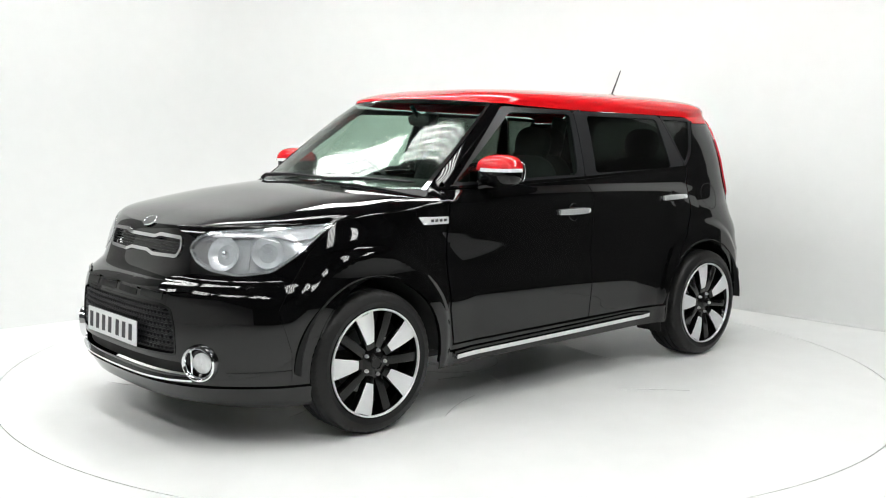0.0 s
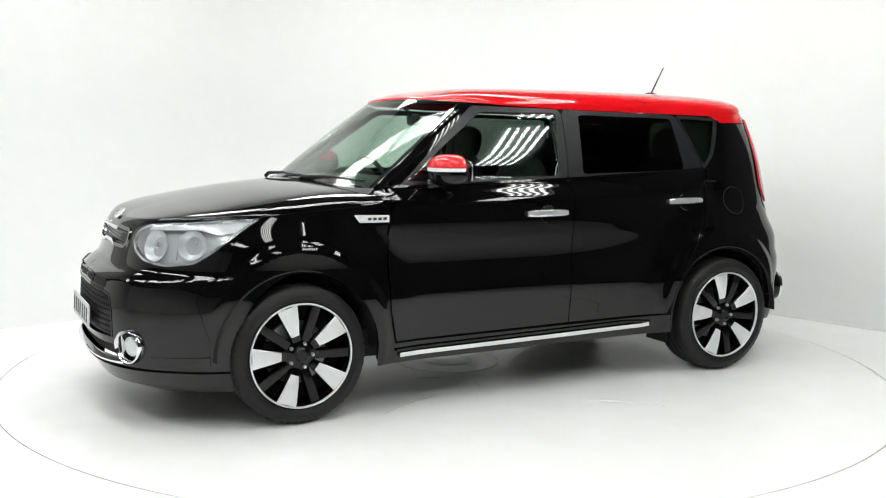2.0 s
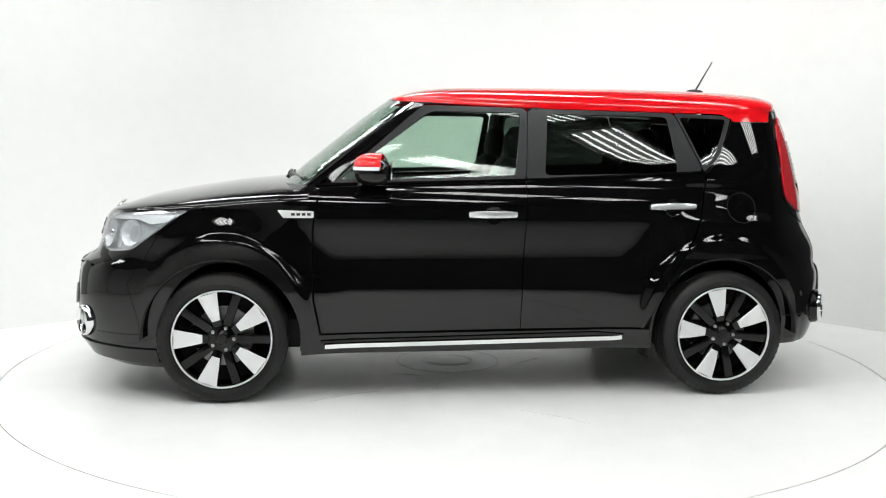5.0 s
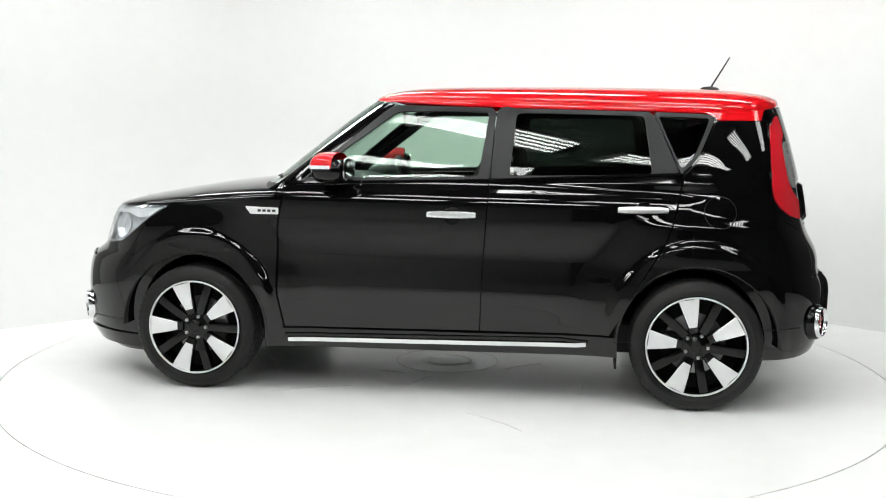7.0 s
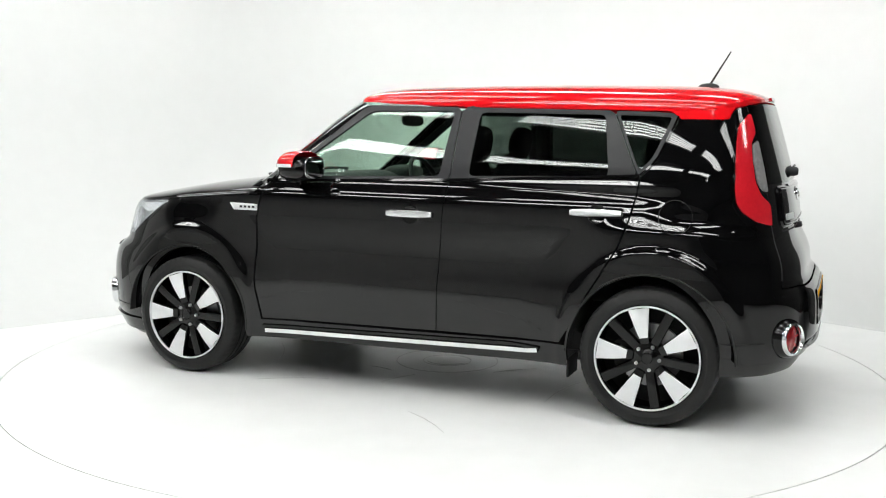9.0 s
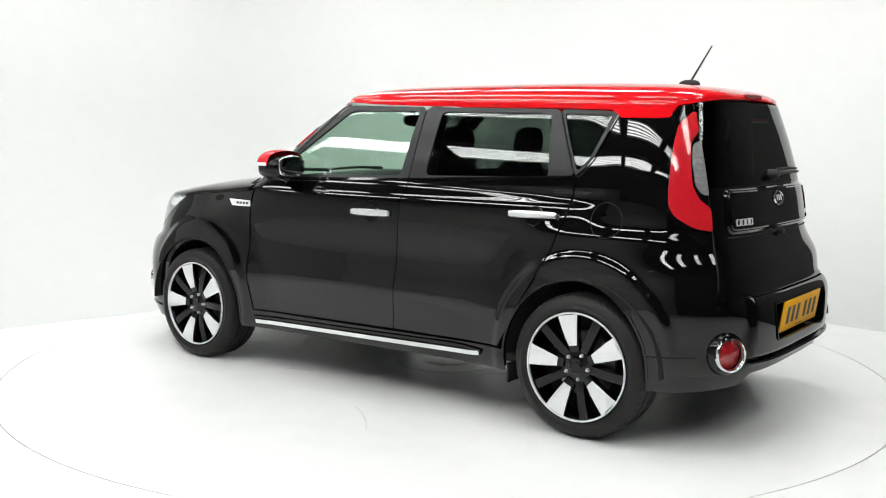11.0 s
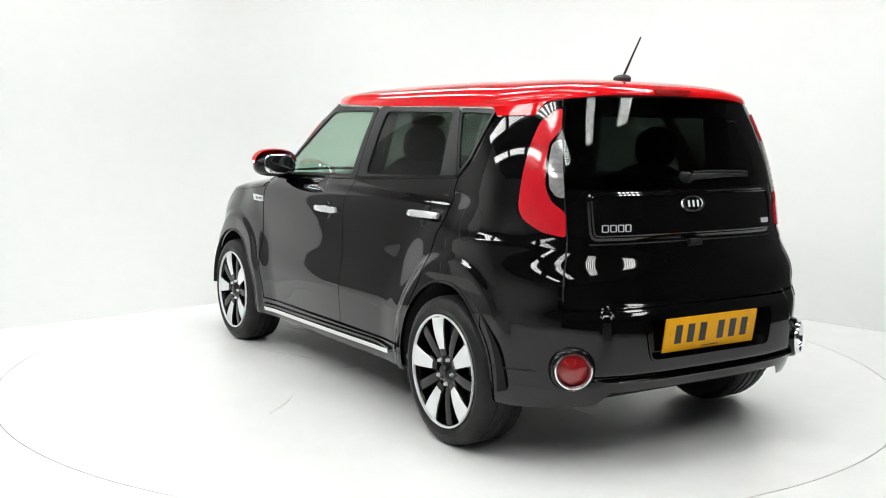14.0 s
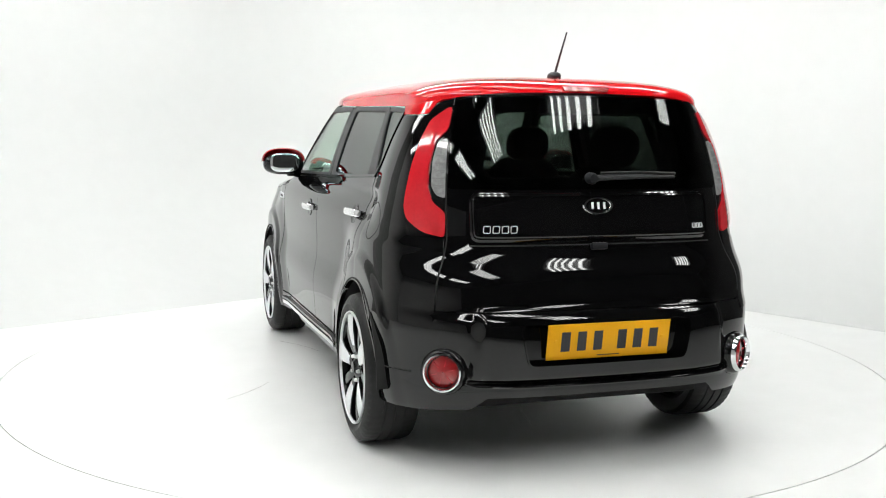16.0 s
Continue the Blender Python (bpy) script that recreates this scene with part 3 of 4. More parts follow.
def car_body():
    G = 0.0022
    both("front_door", patch(shrunk(FRONT_DOOR, G), step=0.025), BLACK, car)
    both("rear_door", patch(shrunk(REAR_DOOR, G), step=0.0155), BLACK, car)
    fender = [(0.806, 0.345), (0.841, 0.516), (0.844, 0.87), (0.821, 1.01), (0.81, 1.03)] + [(s, hood_edge(s)) for s in (0.86, 1.0, 1.1, 1.2, 1.3, 1.4, 1.50)]
    fender += [(1.70, 0.83), (1.80, 0.70), (1.86, 0.60), (1.80, 0.42), (1.80, 0.26), (0.86, 0.26)]
    both("front_fender", patch(shrunk(fender, G), holes=(ARCH_F, HEAD_LAMP), step=0.0135), BLACK, car)
    bumper = [(1.502, hood_edge(1.5))] + [(s, hood_edge(s)) for s in (1.6, 1.7, 1.8, 1.9, 2.0, 2.1, 2.2, 2.4, 2.6, 2.8, FRONT_S)]
    bumper += [(FRONT_S, 0.17), (1.66, 0.17), (1.60, 0.22), (1.80, 0.30), (1.80, 0.42), (1.86, 0.60), (1.80, 0.70), (1.70, 0.83)]
    half = patch(bumper, holes=(ARCH_F, HEAD_LAMP, GRILLE, INTAKE, LOW_INTAKE), step=0.028)
    part("front_bumper", merged(flip(half), half), BLACK, car)
    quarter = [(-1.211, 1.163), (-1.290, 1.240), (-1.418, 1.434), (-1.45, 1.428), (-1.70, 1.428), (-1.745, 1.431), (-1.765, 1.455), (-1.79, 1.474), (-1.83, 1.486), (-1.894, 1.494), (-1.981, 0.94), (-1.986, 0.62), (-1.60, 0.62), (-1.60, 0.42),
               (-0.90, 0.42), (-0.92, 0.45), (-0.97, 0.56), (-1.055, 0.70), (-1.13, 0.834), (-1.17, 0.95), (-1.195, 1.07)]
    both("quarter_panel", patch(shrunk(quarter, G), holes=(ARCH_B, TAIL_LAMP), step=0.0135), BLACK, car)
    rb = [(-1.602, 0.632), (-1.986, 0.632), (-1.990, 0.662), (REAR_S, 0.662), (REAR_S, 0.325), (-2.22, 0.325), (-2.14, 0.275), (-1.90, 0.262), (-1.68, 0.262), (-1.60, 0.28)]
    half = patch(rb, holes=(ARCH_B, PLATE_WELL), lift=-0.0025, step=0.018)
    part("rear_bumper", merged(flip(half), half), BLACK, car)
    both("sill", patch([(0.90, 0.345), (0.80, 0.338), (-0.855, 0.352), (-0.93, 0.352), (-0.93, 0.252), (0.90, 0.238)], holes=(ARCH_F, ARCH_B)), BLACK, car)
    half_gate = [(-1.898, 1.50), (-1.985, 0.94), (-1.990, 0.668)]
    gate = half_gate + [(REAR_S * 2 - s, z) for s, z in half_gate[::-1]]
    glass_hole = rounded([(-2.14, 1.44), (REAR_S * 2 + 2.14, 1.44), (REAR_S * 2 + 2.11, 1.18), (-2.11, 1.18)], 0.05)
    part("tailgate", patch(gate, holes=(glass_hole,), step=0.02), BLACK, car)
    gl = rounded([(-1.906, 1.485), (-2.05, 1.505), (-2.85, 1.512), (REAR_S * 2 + 2.05, 1.505), (REAR_S * 2 + 1.906, 1.485), (REAR_S * 2 + 1.960, 1.135), (-1.960, 1.135)], 0.01)
    part("rear_window", patch(gl, lift=0.004), GLASS_R, car)
    # bonnet and roof
    edge = [surf(s, hood_edge(s)) for s in [0.86 + (FRONT_S - 0.86) * k / 40 for k in range(41)]]
    half = cap(edge, 0.86, 1.55, hood_top, 2.3)
    bm = merged(flip(half), half)
    bmesh.ops.remove_doubles(bm, verts=bm.verts[:], dist=1e-4)
    bmesh.ops.recalc_face_normals(bm, faces=bm.faces[:])
    part("bonnet", bm, BLACK, car, sharp=60)
    edge = []
    for k in range(15):
        u = 0.985 * k / 14
        edge.append(wsf(u, 1.538 - 0.028 * u * u))
    edge += [surf(s, roof_side(s)) for s in [0.10 - 1.35 * k / 26 for k in range(27)]]
    edge += [surf(s, roof_side(s)) for s in [-1.27 - (2.85 - 1.27) * k / 44 for k in range(45)]]
    half = cap(edge, -1.35, 0.02, roof_top, 2.9)
    bm = merged(flip(half), half)
    bmesh.ops.remove_doubles(bm, verts=bm.verts[:], dist=1e-4)
    bmesh.ops.recalc_face_normals(bm, faces=bm.faces[:])
    roof = part("roof", bm, RED, car, sharp=60)
    both("roof_corner", patch([(-1.27, 1.474), (-1.36, 1.464), (-1.408, 1.444), (-1.432, 1.430), (-1.70, 1.430), (-1.745, 1.433), (-1.763, 1.457), (-1.785, 1.476), (-1.81, 1.490), (-1.65, 1.48),
                               (-1.45, 1.473)], lift=0.001, step=0.03), RED, roof)
    # windows
    ws = [(-0.90, 1.06), (0.90, 1.06), (0.93, 1.51), (0.5, 1.53), (0, 1.540), (-0.5, 1.53), (-0.93, 1.51)]
    part("windscreen", patch(ws, wsf, step=0.06), GLASS_W, car)
    both("pillar", patch([(0.90, 1.03), (0.60, 1.29), (0.335, 1.510), (0.272, 1.500), (0.80, 1.087), (0.80, 1.03)], step=0.03), BLACK, car)
    for d, g, mat in ((DLO_FRONT, GL_FRONT, GLASS_F), (DLO_REAR, GL_REAR, GLASS_R), (DLO_QUARTER, GL_QUARTER, GLASS_R)):
        a, b = both("window_frame", ring_patch(d, g), SATIN, car, "satin black window surround")
        pane = patch(shrunk(g, -0.004), lift=-0.006, thick=0.003)
        other = flip(pane)
        part("pane", pane, mat, a)
        part("pane", other, mat, b)
    # dark inner shell behind the panels
    bm = bmesh.new()
    g0 = [[bm.verts.new((lambda p: (p.x, p.y - 0.05, p.z))(surf(0.80 - 1.66 * i / 16, 0.24 + 0.84 * j / 12))) for j in range(13)] for i in range(17)]
    for i in range(16):
        for j in range(12):
            bm.faces.new((g0[i][j], g0[i + 1][j], g0[i + 1][j + 1], g0[i][j + 1]))
    bmesh.ops.solidify(bm, geom=bm.faces[:], thickness=0.02)
    both("door_lining", bm, DARK, car)
    part("underbody", box(-1.70, 1.75, -0.60, 0.60, 0.22, 0.32, 0.02), DARK, car)
    part("floor_pan", box(-1.75, 1.0, -0.74, 0.74, 0.30, 0.40, 0.02), DARK, car)
    part("firewall", box(0.80, 0.90, -0.76, 0.76, 0.30, 1.06, 0.02), DARK, car)
    part("engine_block", box(0.95, 1.80, -0.55, 0.55, 0.28, 0.86, 0.05), DARK, car)
    part("boot_lining", box(-1.72, -1.65, -0.50, 0.50, 0.35, 1.06, 0.02), DARK, car)
    for wx in (WHEEL_X, -WHEEL_X):
        bm = bmesh.new()
        prof = [(0.392, 0.872), (0.398, 0.872), (0.398, 0.50), (0.392, 0.50)]
        rows = []
        for k in range(29):
            q = radians(0 + 180 * k / 28)
            rows.append([bm.verts.new((wx + r * math.cos(q), y, WHEEL_Z + r * math.sin(q))) for r, y in prof])
        for p, q in zip(rows, rows[1:]):
            for k in range(4):
                bm.faces.new((p[k], p[(k + 1) % 4], q[(k + 1) % 4], q[k]))
        wall = [bm.verts.new((r[3].co.x, 0.50, r[3].co.z)) for r in rows]
        bm.faces.new(wall)
        bmesh.ops.recalc_face_normals(bm, faces=bm.faces[:])
        both("arch_liner", bm, DARK, car)


def wheel(spin):
    """A wheel whose outer face lies at y = 0 of its own space, axis along y."""
    w = new("wheel")
    R, r = 0.3265, 0.247
    prof = [(r, -0.205), (r + 0.02, -0.222), (R - 0.025, -0.232), (R - 0.008, -0.222), (R, -0.19), (R, -0.05), (R - 0.008, -0.018), (R - 0.025, -0.006), (r + 0.03, 0.002), (r + 0.008, -0.006), (r, -0.016)]
    prof[4:6] = [(R, -0.192), (R, -0.166), (R - 0.006, -0.164), (R - 0.006, -0.156), (R, -0.154), (R, -0.125), (R - 0.006, -0.123), (R - 0.006, -0.113), (R, -0.111), (R, -0.082),
                 (R - 0.006, -0.080), (R - 0.006, -0.072), (R, -0.070), (R, -0.046)]
    tyre = lathe(prof, 168, "y")
    for v in tyre.verts:
        rr = math.hypot(v.co.x, v.co.z)
        k = round(math.atan2(v.co.z, v.co.x) / (2 * math.pi) * 168 + v.co.y * 60)
        if rr > R - 0.02 and k % 3 == 0 and (v.co.y > -0.07 or v.co.y < -0.165):
            v.co.x *= (rr - 0.003) / rr
            v.co.z *= (rr - 0.003) / rr
    part("tyre", tyre, RUBBER, w)
    part("rim", lathe([(r - 0.003, -0.004), (r + 0.003, -0.010), (r + 0.003, -0.20), (r - 0.012, -0.20), (r - 0.018, -0.06), (r - 0.011, -0.014)], 72, "y"), RIMBLACK, w)
    part("rim_edge", lathe([(r + 0.001, -0.004), (r - 0.001, 0.001), (r - 0.006, 0.001), (r - 0.009, -0.006), (r - 0.008, -0.012), (r, -0.010)], 72, "y"), SILVER, w, "machined silver rim edge")
    part("hub", lathe([(0.001, -0.012), (0.028, -0.012), (0.033, -0.016), (0.05, -0.022), (0.075, -0.028), (0.082, -0.04), (0.082, -0.09), (0.001, -0.09)], 40, "y", False), RIMBLACK, w)
    part("hub_cap", lathe([(0.001, -0.006), (0.024, -0.007), (0.027, -0.011), (0.027, -0.02), (0.001, -0.02)], 32, "y", False), PIANO, w)

    def spoke(a_mid, r0, r1, h0, h1, y0, y1, depth):
        bm = bmesh.new()
        nn = 6
        left, right = [], []
        for i in range(nn + 1):
            t = i / nn
            rr = r0 + (r1 - r0) * t
            hh = h0 + (h1 - h0) * t
            yy = y0 + (y1 - y0) * t + 0.006 * math.sin(math.pi * t)
            left.append((rr * math.cos(hh / rr), rr * math.sin(hh / rr), yy))
            right.append((rr * math.cos(hh / rr), -rr * math.sin(hh / rr), yy))
        grid = []
        for (x0, z0, yy), (x1, z1, _) in zip(left, right):
            row = []
            for f, dy in ((0, -depth), (0, -0.004), (0.06, 0), (0.5, 0.002), (0.94, 0), (1, -0.004), (1, -depth)):
                row.append(bm.verts.new((x0 + (x1 - x0) * f, yy + dy, z0 + (z1 - z0) * f)))
            grid.append(row)
        for p, q in zip(grid, grid[1:]):
            for k in range(6):
                bm.faces.new((p[k], p[k + 1], q[k + 1], q[k]))
            bm.faces.new((p[6], p[0], q[0], q[6]))
        bm.faces.new(grid[0])
        bm.faces.new(grid[-1][::-1])
        bmesh.ops.recalc_face_normals(bm, faces=bm.faces[:])
        return moved(bm, Matrix.Rotation(-radians(a_mid), 4, "Y"))
    for k in range(5):
        a = spin + 72 * k
        part("blade", spoke(a, 0.098, 0.240, 0.022, 0.050, -0.014, -0.004, 0.005), SILVER, w, "machined silver spoke face")
        part("blade_back", spoke(a, 0.070, 0.241, 0.022, 0.050, -0.0205, -0.0105, 0.035), RIMBLACK, w)
        part("spoke", spoke(a + 36, 0.06, 0.240, 0.021, 0.024, -0.030, -0.018, 0.04), RIMBLACK, w)
        q = radians(a + 36)
        part("lug_nut", moved(lathe([(0.001, 0.010), (0.006, 0.009), (0.009, 0.0), (0.009, -0.02), (0.001, -0.02)], 12, "y", False),
                              Matrix.Translation((0.057 * math.cos(q), -0.019, 0.057 * math.sin(q)))), NUT, w, "steel lug nut")
    part("brake_disc", lathe([(0.06, -0.10), (0.15, -0.10), (0.15, -0.125), (0.06, -0.125)], 48, "y"), STEEL, w)
    part("brake_caliper", box(0.075, 0.165, -0.13, -0.075, -0.06, 0.06, 0.01), DARK, w)
    part("wheel_back", lathe([(0.001, -0.13), (r - 0.012, -0.13), (r - 0.012, -0.155), (0.001, -0.155)], 40, "y"), DARK, w)
    return w


def wheels():
    for x, sgn, spin in ((WHEEL_X, 1, 1), (-WHEEL_X, 1, 7), (WHEEL_X, -1, 20), (-WHEEL_X, -1, 50)):
        w = wheel(spin)
        w.parent = car
        w.matrix_basis = pose(x, 0.888 * sgn, WHEEL_Z + 0.0015, 0, 0, 0 if sgn > 0 else 180)


def place(s, z, lift=0.0, flipped=False):
    """A pose on the skin: its z points outwards, its y upwards."""
    p, n = skin(s, z, lift), normal_at(s, z)
    if flipped:
        p, n = Vector((p.x, -p.y, p.z)), Vector((n.x, -n.y, n.z))
    xa = Vector((0, 0, 1)).cross(n).normalized()
    ya = n.cross(xa)
    m = Matrix((xa, ya, n)).transposed().to_4x4()
    m.translation = p
    return m


def ball(rx, ry, rz, power=2.0, nu=28, nv=16):
    """A rounded block with superellipse sections."""
    bm = bmesh.new()

    def f(c):
        return math.copysign(abs(c) ** (2 / power), c)
    rows = []
    for j in range(nv + 1):
        b = -math.pi / 2 + math.pi * j / nv
        rows.append([bm.verts.new((rx * f(math.cos(b)) * f(math.cos(2 * math.pi * i / nu)), ry * f(math.cos(b)) * f(math.sin(2 * math.pi * i / nu)), rz * f(math.sin(b)))) for i in range(nu)])
    for a, b in zip(rows, rows[1:]):
        for i in range(nu):
            bm.faces.new((a[i], a[(i + 1) % nu], b[(i + 1) % nu], b[i]))
    bmesh.ops.remove_doubles(bm, verts=bm.verts[:], dist=1e-5)
    bmesh.ops.recalc_face_normals(bm, faces=bm.faces[:])
    return bm


def joined_skin(poly, lift, depth, fn=skin, step=0.045):
    """A raised panel with sides down to the skin."""
    return patch(poly, fn, step=step, lift=lift, thick=depth)


def head_lamps():
    for fl in (False, True):
        def put(name, bm, mat, parent, label=""):
            return part(name, flip(bm) if fl else bm, mat, parent, label)
        lamp = put("headlight", patch(HEAD_LAMP, lift=-0.032), LAMPGREY, car, "clear headlight with chrome reflectors")
        put("bezel", ring_patch(HEAD_LAMP, shrunk(HEAD_LAMP, 0.011), lift=-0.002, depth=0.035), LAMPLIP, lamp, "silver lamp edge")
        put("lens_cover", patch(HEAD_LAMP, lift=0.003), GLASS_C, lamp).visible_shadow = False
        drl = rounded([(1.53, 0.955), (1.78, 0.944), (2.08, 0.926), (2.22, 0.914), (2.24, 0.900), (2.05, 0.906), (1.86, 0.912), (1.76, 0.890), (1.66, 0.900), (1.60, 0.922)], 0.01, 3)
        put("running_light", patch(drl, lift=-0.008, thick=0.012), CLEARGREY, lamp, "frosted white running light strip")
        for s, z, r, nm in ((1.905, 0.842, 0.064, "projector"), (2.15, 0.832, 0.070, "reflector")):
            m = place(s, z, -0.040)
            bowl = lathe([(r * 0.30, -0.006), (r * 0.55, 0.000), (r * 0.80, 0.013), (r * 1.06, 0.034), (r * 1.06, 0.030), (r * 0.30, -0.012)], 40, "z")
            put(nm, moved(bowl, m), LAMPGREY, lamp, "silver reflector bowl")
            if nm == "projector":
                put("projector_lens", moved(ball(r * 0.42, r * 0.42, 0.020), m @ Matrix.Translation((0, 0, 0.004))), GLASS_C, lamp)
            else:
                put("bulb_shield", moved(ball(r * 0.22, r * 0.30, 0.026), m @ Matrix.Translation((0, 0, 0.012))), CHROME, lamp)
        put("divider", patch(rounded([(1.995, 0.895), (2.035, 0.893), (2.055, 0.77), (2.01, 0.768)], 0.008, 3), lift=-0.020, thick=0.012), LAMPGREY, lamp)
        put("corner_light", patch(rounded([(2.24, 0.892), (2.33, 0.875), (2.365, 0.845), (2.31, 0.80), (2.24, 0.78)], 0.015, 3), lift=-0.014, thick=0.015), SMOKED, lamp)


def front_face():
    # upper grille
    g = part("grille", patch(GRILLE, lift=-0.02), PIANO, car, "chrome-framed upper grille with black mesh")
    part("grille_frame", ring_patch(shrunk(GRILLE, -0.003), shrunk(GRILLE, 0.012), lift=0.007, depth=0.02, n=160), CHROME, g, "chrome grille frame")
    for k in range(6):
        z = 0.812 + 0.013 * k
        part("mesh_bar", strip(dense([(2.48, z), (3.42, z)], 24), 0.0035, -0.012, 0.006), SATIN, g)
    e = part("emblem", moved(lathe([(0.001, 0.003), (0.024, 0.003), (0.026, 0.006), (0.031, 0.006), (0.033, 0.0), (0.001, 0.0)], 40, "z", False), place(FRONT_S, 0.935, 0.004) @ Matrix.Diagonal((1.75, 1, 1, 1))), CHROME, car, "oval chrome emblem")
    # lower intake with honeycomb mesh
    g = part("lower_grille", patch(INTAKE, lift=-0.03), DARK, car, "black honeycomb lower grille")
    part("intake_frame", ring_patch(shrunk(INTAKE, -0.002), shrunk(INTAKE, 0.008), lift=0.002, depth=0.03, n=120), PIANO, g)
    cells = bmesh.new()
    hexa = [(math.cos(radians(60 * i + 30)), math.sin(radians(60 * i + 30))) for i in range(6)]
    sp = 0.030
    row = 0
    z = 0.402
    while z < 0.61:
        s = 2.36 + (sp / 2 if row % 2 else 0)
        while s < 3.55:
            if inside(shrunk(INTAKE, 0.012), s, z):
                ro = [cells.verts.new(skin(s + 0.0155 * hx, z + 0.0148 * hz, -0.006)) for hx, hz in hexa]
                ri = [cells.verts.new(skin(s + 0.0105 * hx, z + 0.0100 * hz, -0.006)) for hx, hz in hexa]
                rb = [cells.verts.new(skin(s + 0.0105 * hx, z + 0.0100 * hz, -0.022)) for hx, hz in hexa]
                for i in range(6):
                    j = (i + 1) % 6
                    cells.faces.new((ro[i], ro[j], ri[j], ri[i]))
                    cells.faces.new((ri[i], ri[j], rb[j], rb[i]))
            s += sp
        z += sp * 0.82
        row += 1
    bmesh.ops.recalc_face_normals(cells, faces=cells.faces[:])
    tagged(part("honeycomb", cells, SATIN, g), kind="stuff")
    part("lower_intake", patch(LOW_INTAKE, lift=-0.025), DARK, car)
    # vents above the intake
    for a, b in ((2.47, 2.67), (2.71, 2.93)):
        both("vent", patch(rounded([(a, 0.655), (b, 0.660), (b, 0.632), (a, 0.627)], 0.008, 3), lift=0.002, thick=0.003), DARK, car)
        both("vent_lip", strip(dense([(a - 0.01, 0.660), (b + 0.005, 0.666)], 5), 0.007, 0.008, 0.008), PIANO, car)
    both("bumper_blade", strip(dense([(2.45, 0.668), (2.33, 0.676), (2.18, 0.668)], 6), 0.010, 0.006, 0.006), PIANO, car)
    # chrome-ringed fog lamps
    for fl in (False, True):
        m = place(2.226, 0.380, 0.0, fl)
        f = part("fog_lamp", moved(lathe([(0.058, 0.006), (0.064, 0.020), (0.070, 0.026), (0.076, 0.022), (0.081, 0.006), (0.082, -0.01), (0.058, -0.01)], 48, "z"), m), CHROME, car, "round fog lamp in chrome ring")
        part("reflector", moved(lathe([(0.001, -0.022), (0.03, -0.018), (0.057, 0.008), (0.057, -0.03), (0.001, -0.03)], 36, "z", False), m), PIANO, f)
        part("lens", moved(lathe([(0.001, 0.012), (0.03, 0.009), (0.045, 0.0), (0.045, -0.006), (0.001, -0.006)], 32, "z", False), m @ Matrix.Translation((0.010 if not fl else -0.010, 0, 0))), CLEARGREY, f)
        part("shade", moved(box(-0.004, 0.004, -0.05, 0.05, -0.01, 0.012, 0.002), m @ Matrix.Translation((-0.036 if not fl else 0.036, 0, 0))), CHROME, f)
    # chin and lip
    half = strip(dense([(1.80, 0.345), (2.10, 0.340)], 10), 0.004, 0.0015, 0.003)
    both("bumper_seam", half, DARK, car)
    lip = [(2.268, 0.303), (2.40, 0.297), (2.6, 0.292), (2.95, 0.290)]
    half = strip(dense(lip, 8), 0.008, 0.017, 0.02)
    part("chin_strip", merged(flip(half), half), CHROME, car, "thin chrome chin strip")
    half = strip(dense([(1.70, 0.235), (1.95, 0.24), (2.3, 0.24), (2.95, 0.235)], 10), 0.07, 0.012, 0.026)
    part("chin_spoiler", merged(flip(half), half), BLACK, car)
    # number plate, its characters shown as bars
    c = skin(FRONT_S, 0.47, 0.022)
    m = Matrix.Translation((c.x - 0.004, 0.0, 0.468)) @ pose(0, 0, 0, 0, -3, 0)
    p = part("number_plate", moved(box(-0.004, 0.004, -0.26, 0.26, -0.056, 0.056, 0.003), m), PLATE_W, car, "white number plate with dark bars")
    for k in range(7):
        y = 0.205 - 0.068 * k - (0.012 if k > 2 else 0)
        part("plate_bar", moved(box(0.0042, 0.0052, y - 0.017, y + 0.017, -0.036, 0.036), m), INK, p)
    # wipers
    for x0, y0, x1, y1 in ((0.985, 0.05, 0.90, 0.62), (1.0, -0.50, 0.985, 0.0)):
        zz = 1.112
        w = part("wiper", tube([(x0 + 0.015, y0 - 0.02, zz - 0.02), (x0, y0, zz), ((x0 + x1) / 2, (y0 + y1) / 2, zz + 0.012), (x1, y1, zz + 0.006)], [0.012, 0.011, 0.008, 0.005], 8), SATIN, car)
        part("blade", tube([(x0 - 0.02, y0 + 0.04, zz + 0.002), ((x0 + x1) / 2 - 0.025, (y0 + y1) / 2, zz + 0.010), (x1 - 0.02, y1 + 0.03, zz + 0.004)], 0.006, 6), RUBBER, w)
    part("cowl", patch([(-0.93, 1.035), (0.93, 1.035), (0.93, 1.075), (-0.93, 1.075)], wsf, lift=0.012, thick=0.01), SATIN, car)


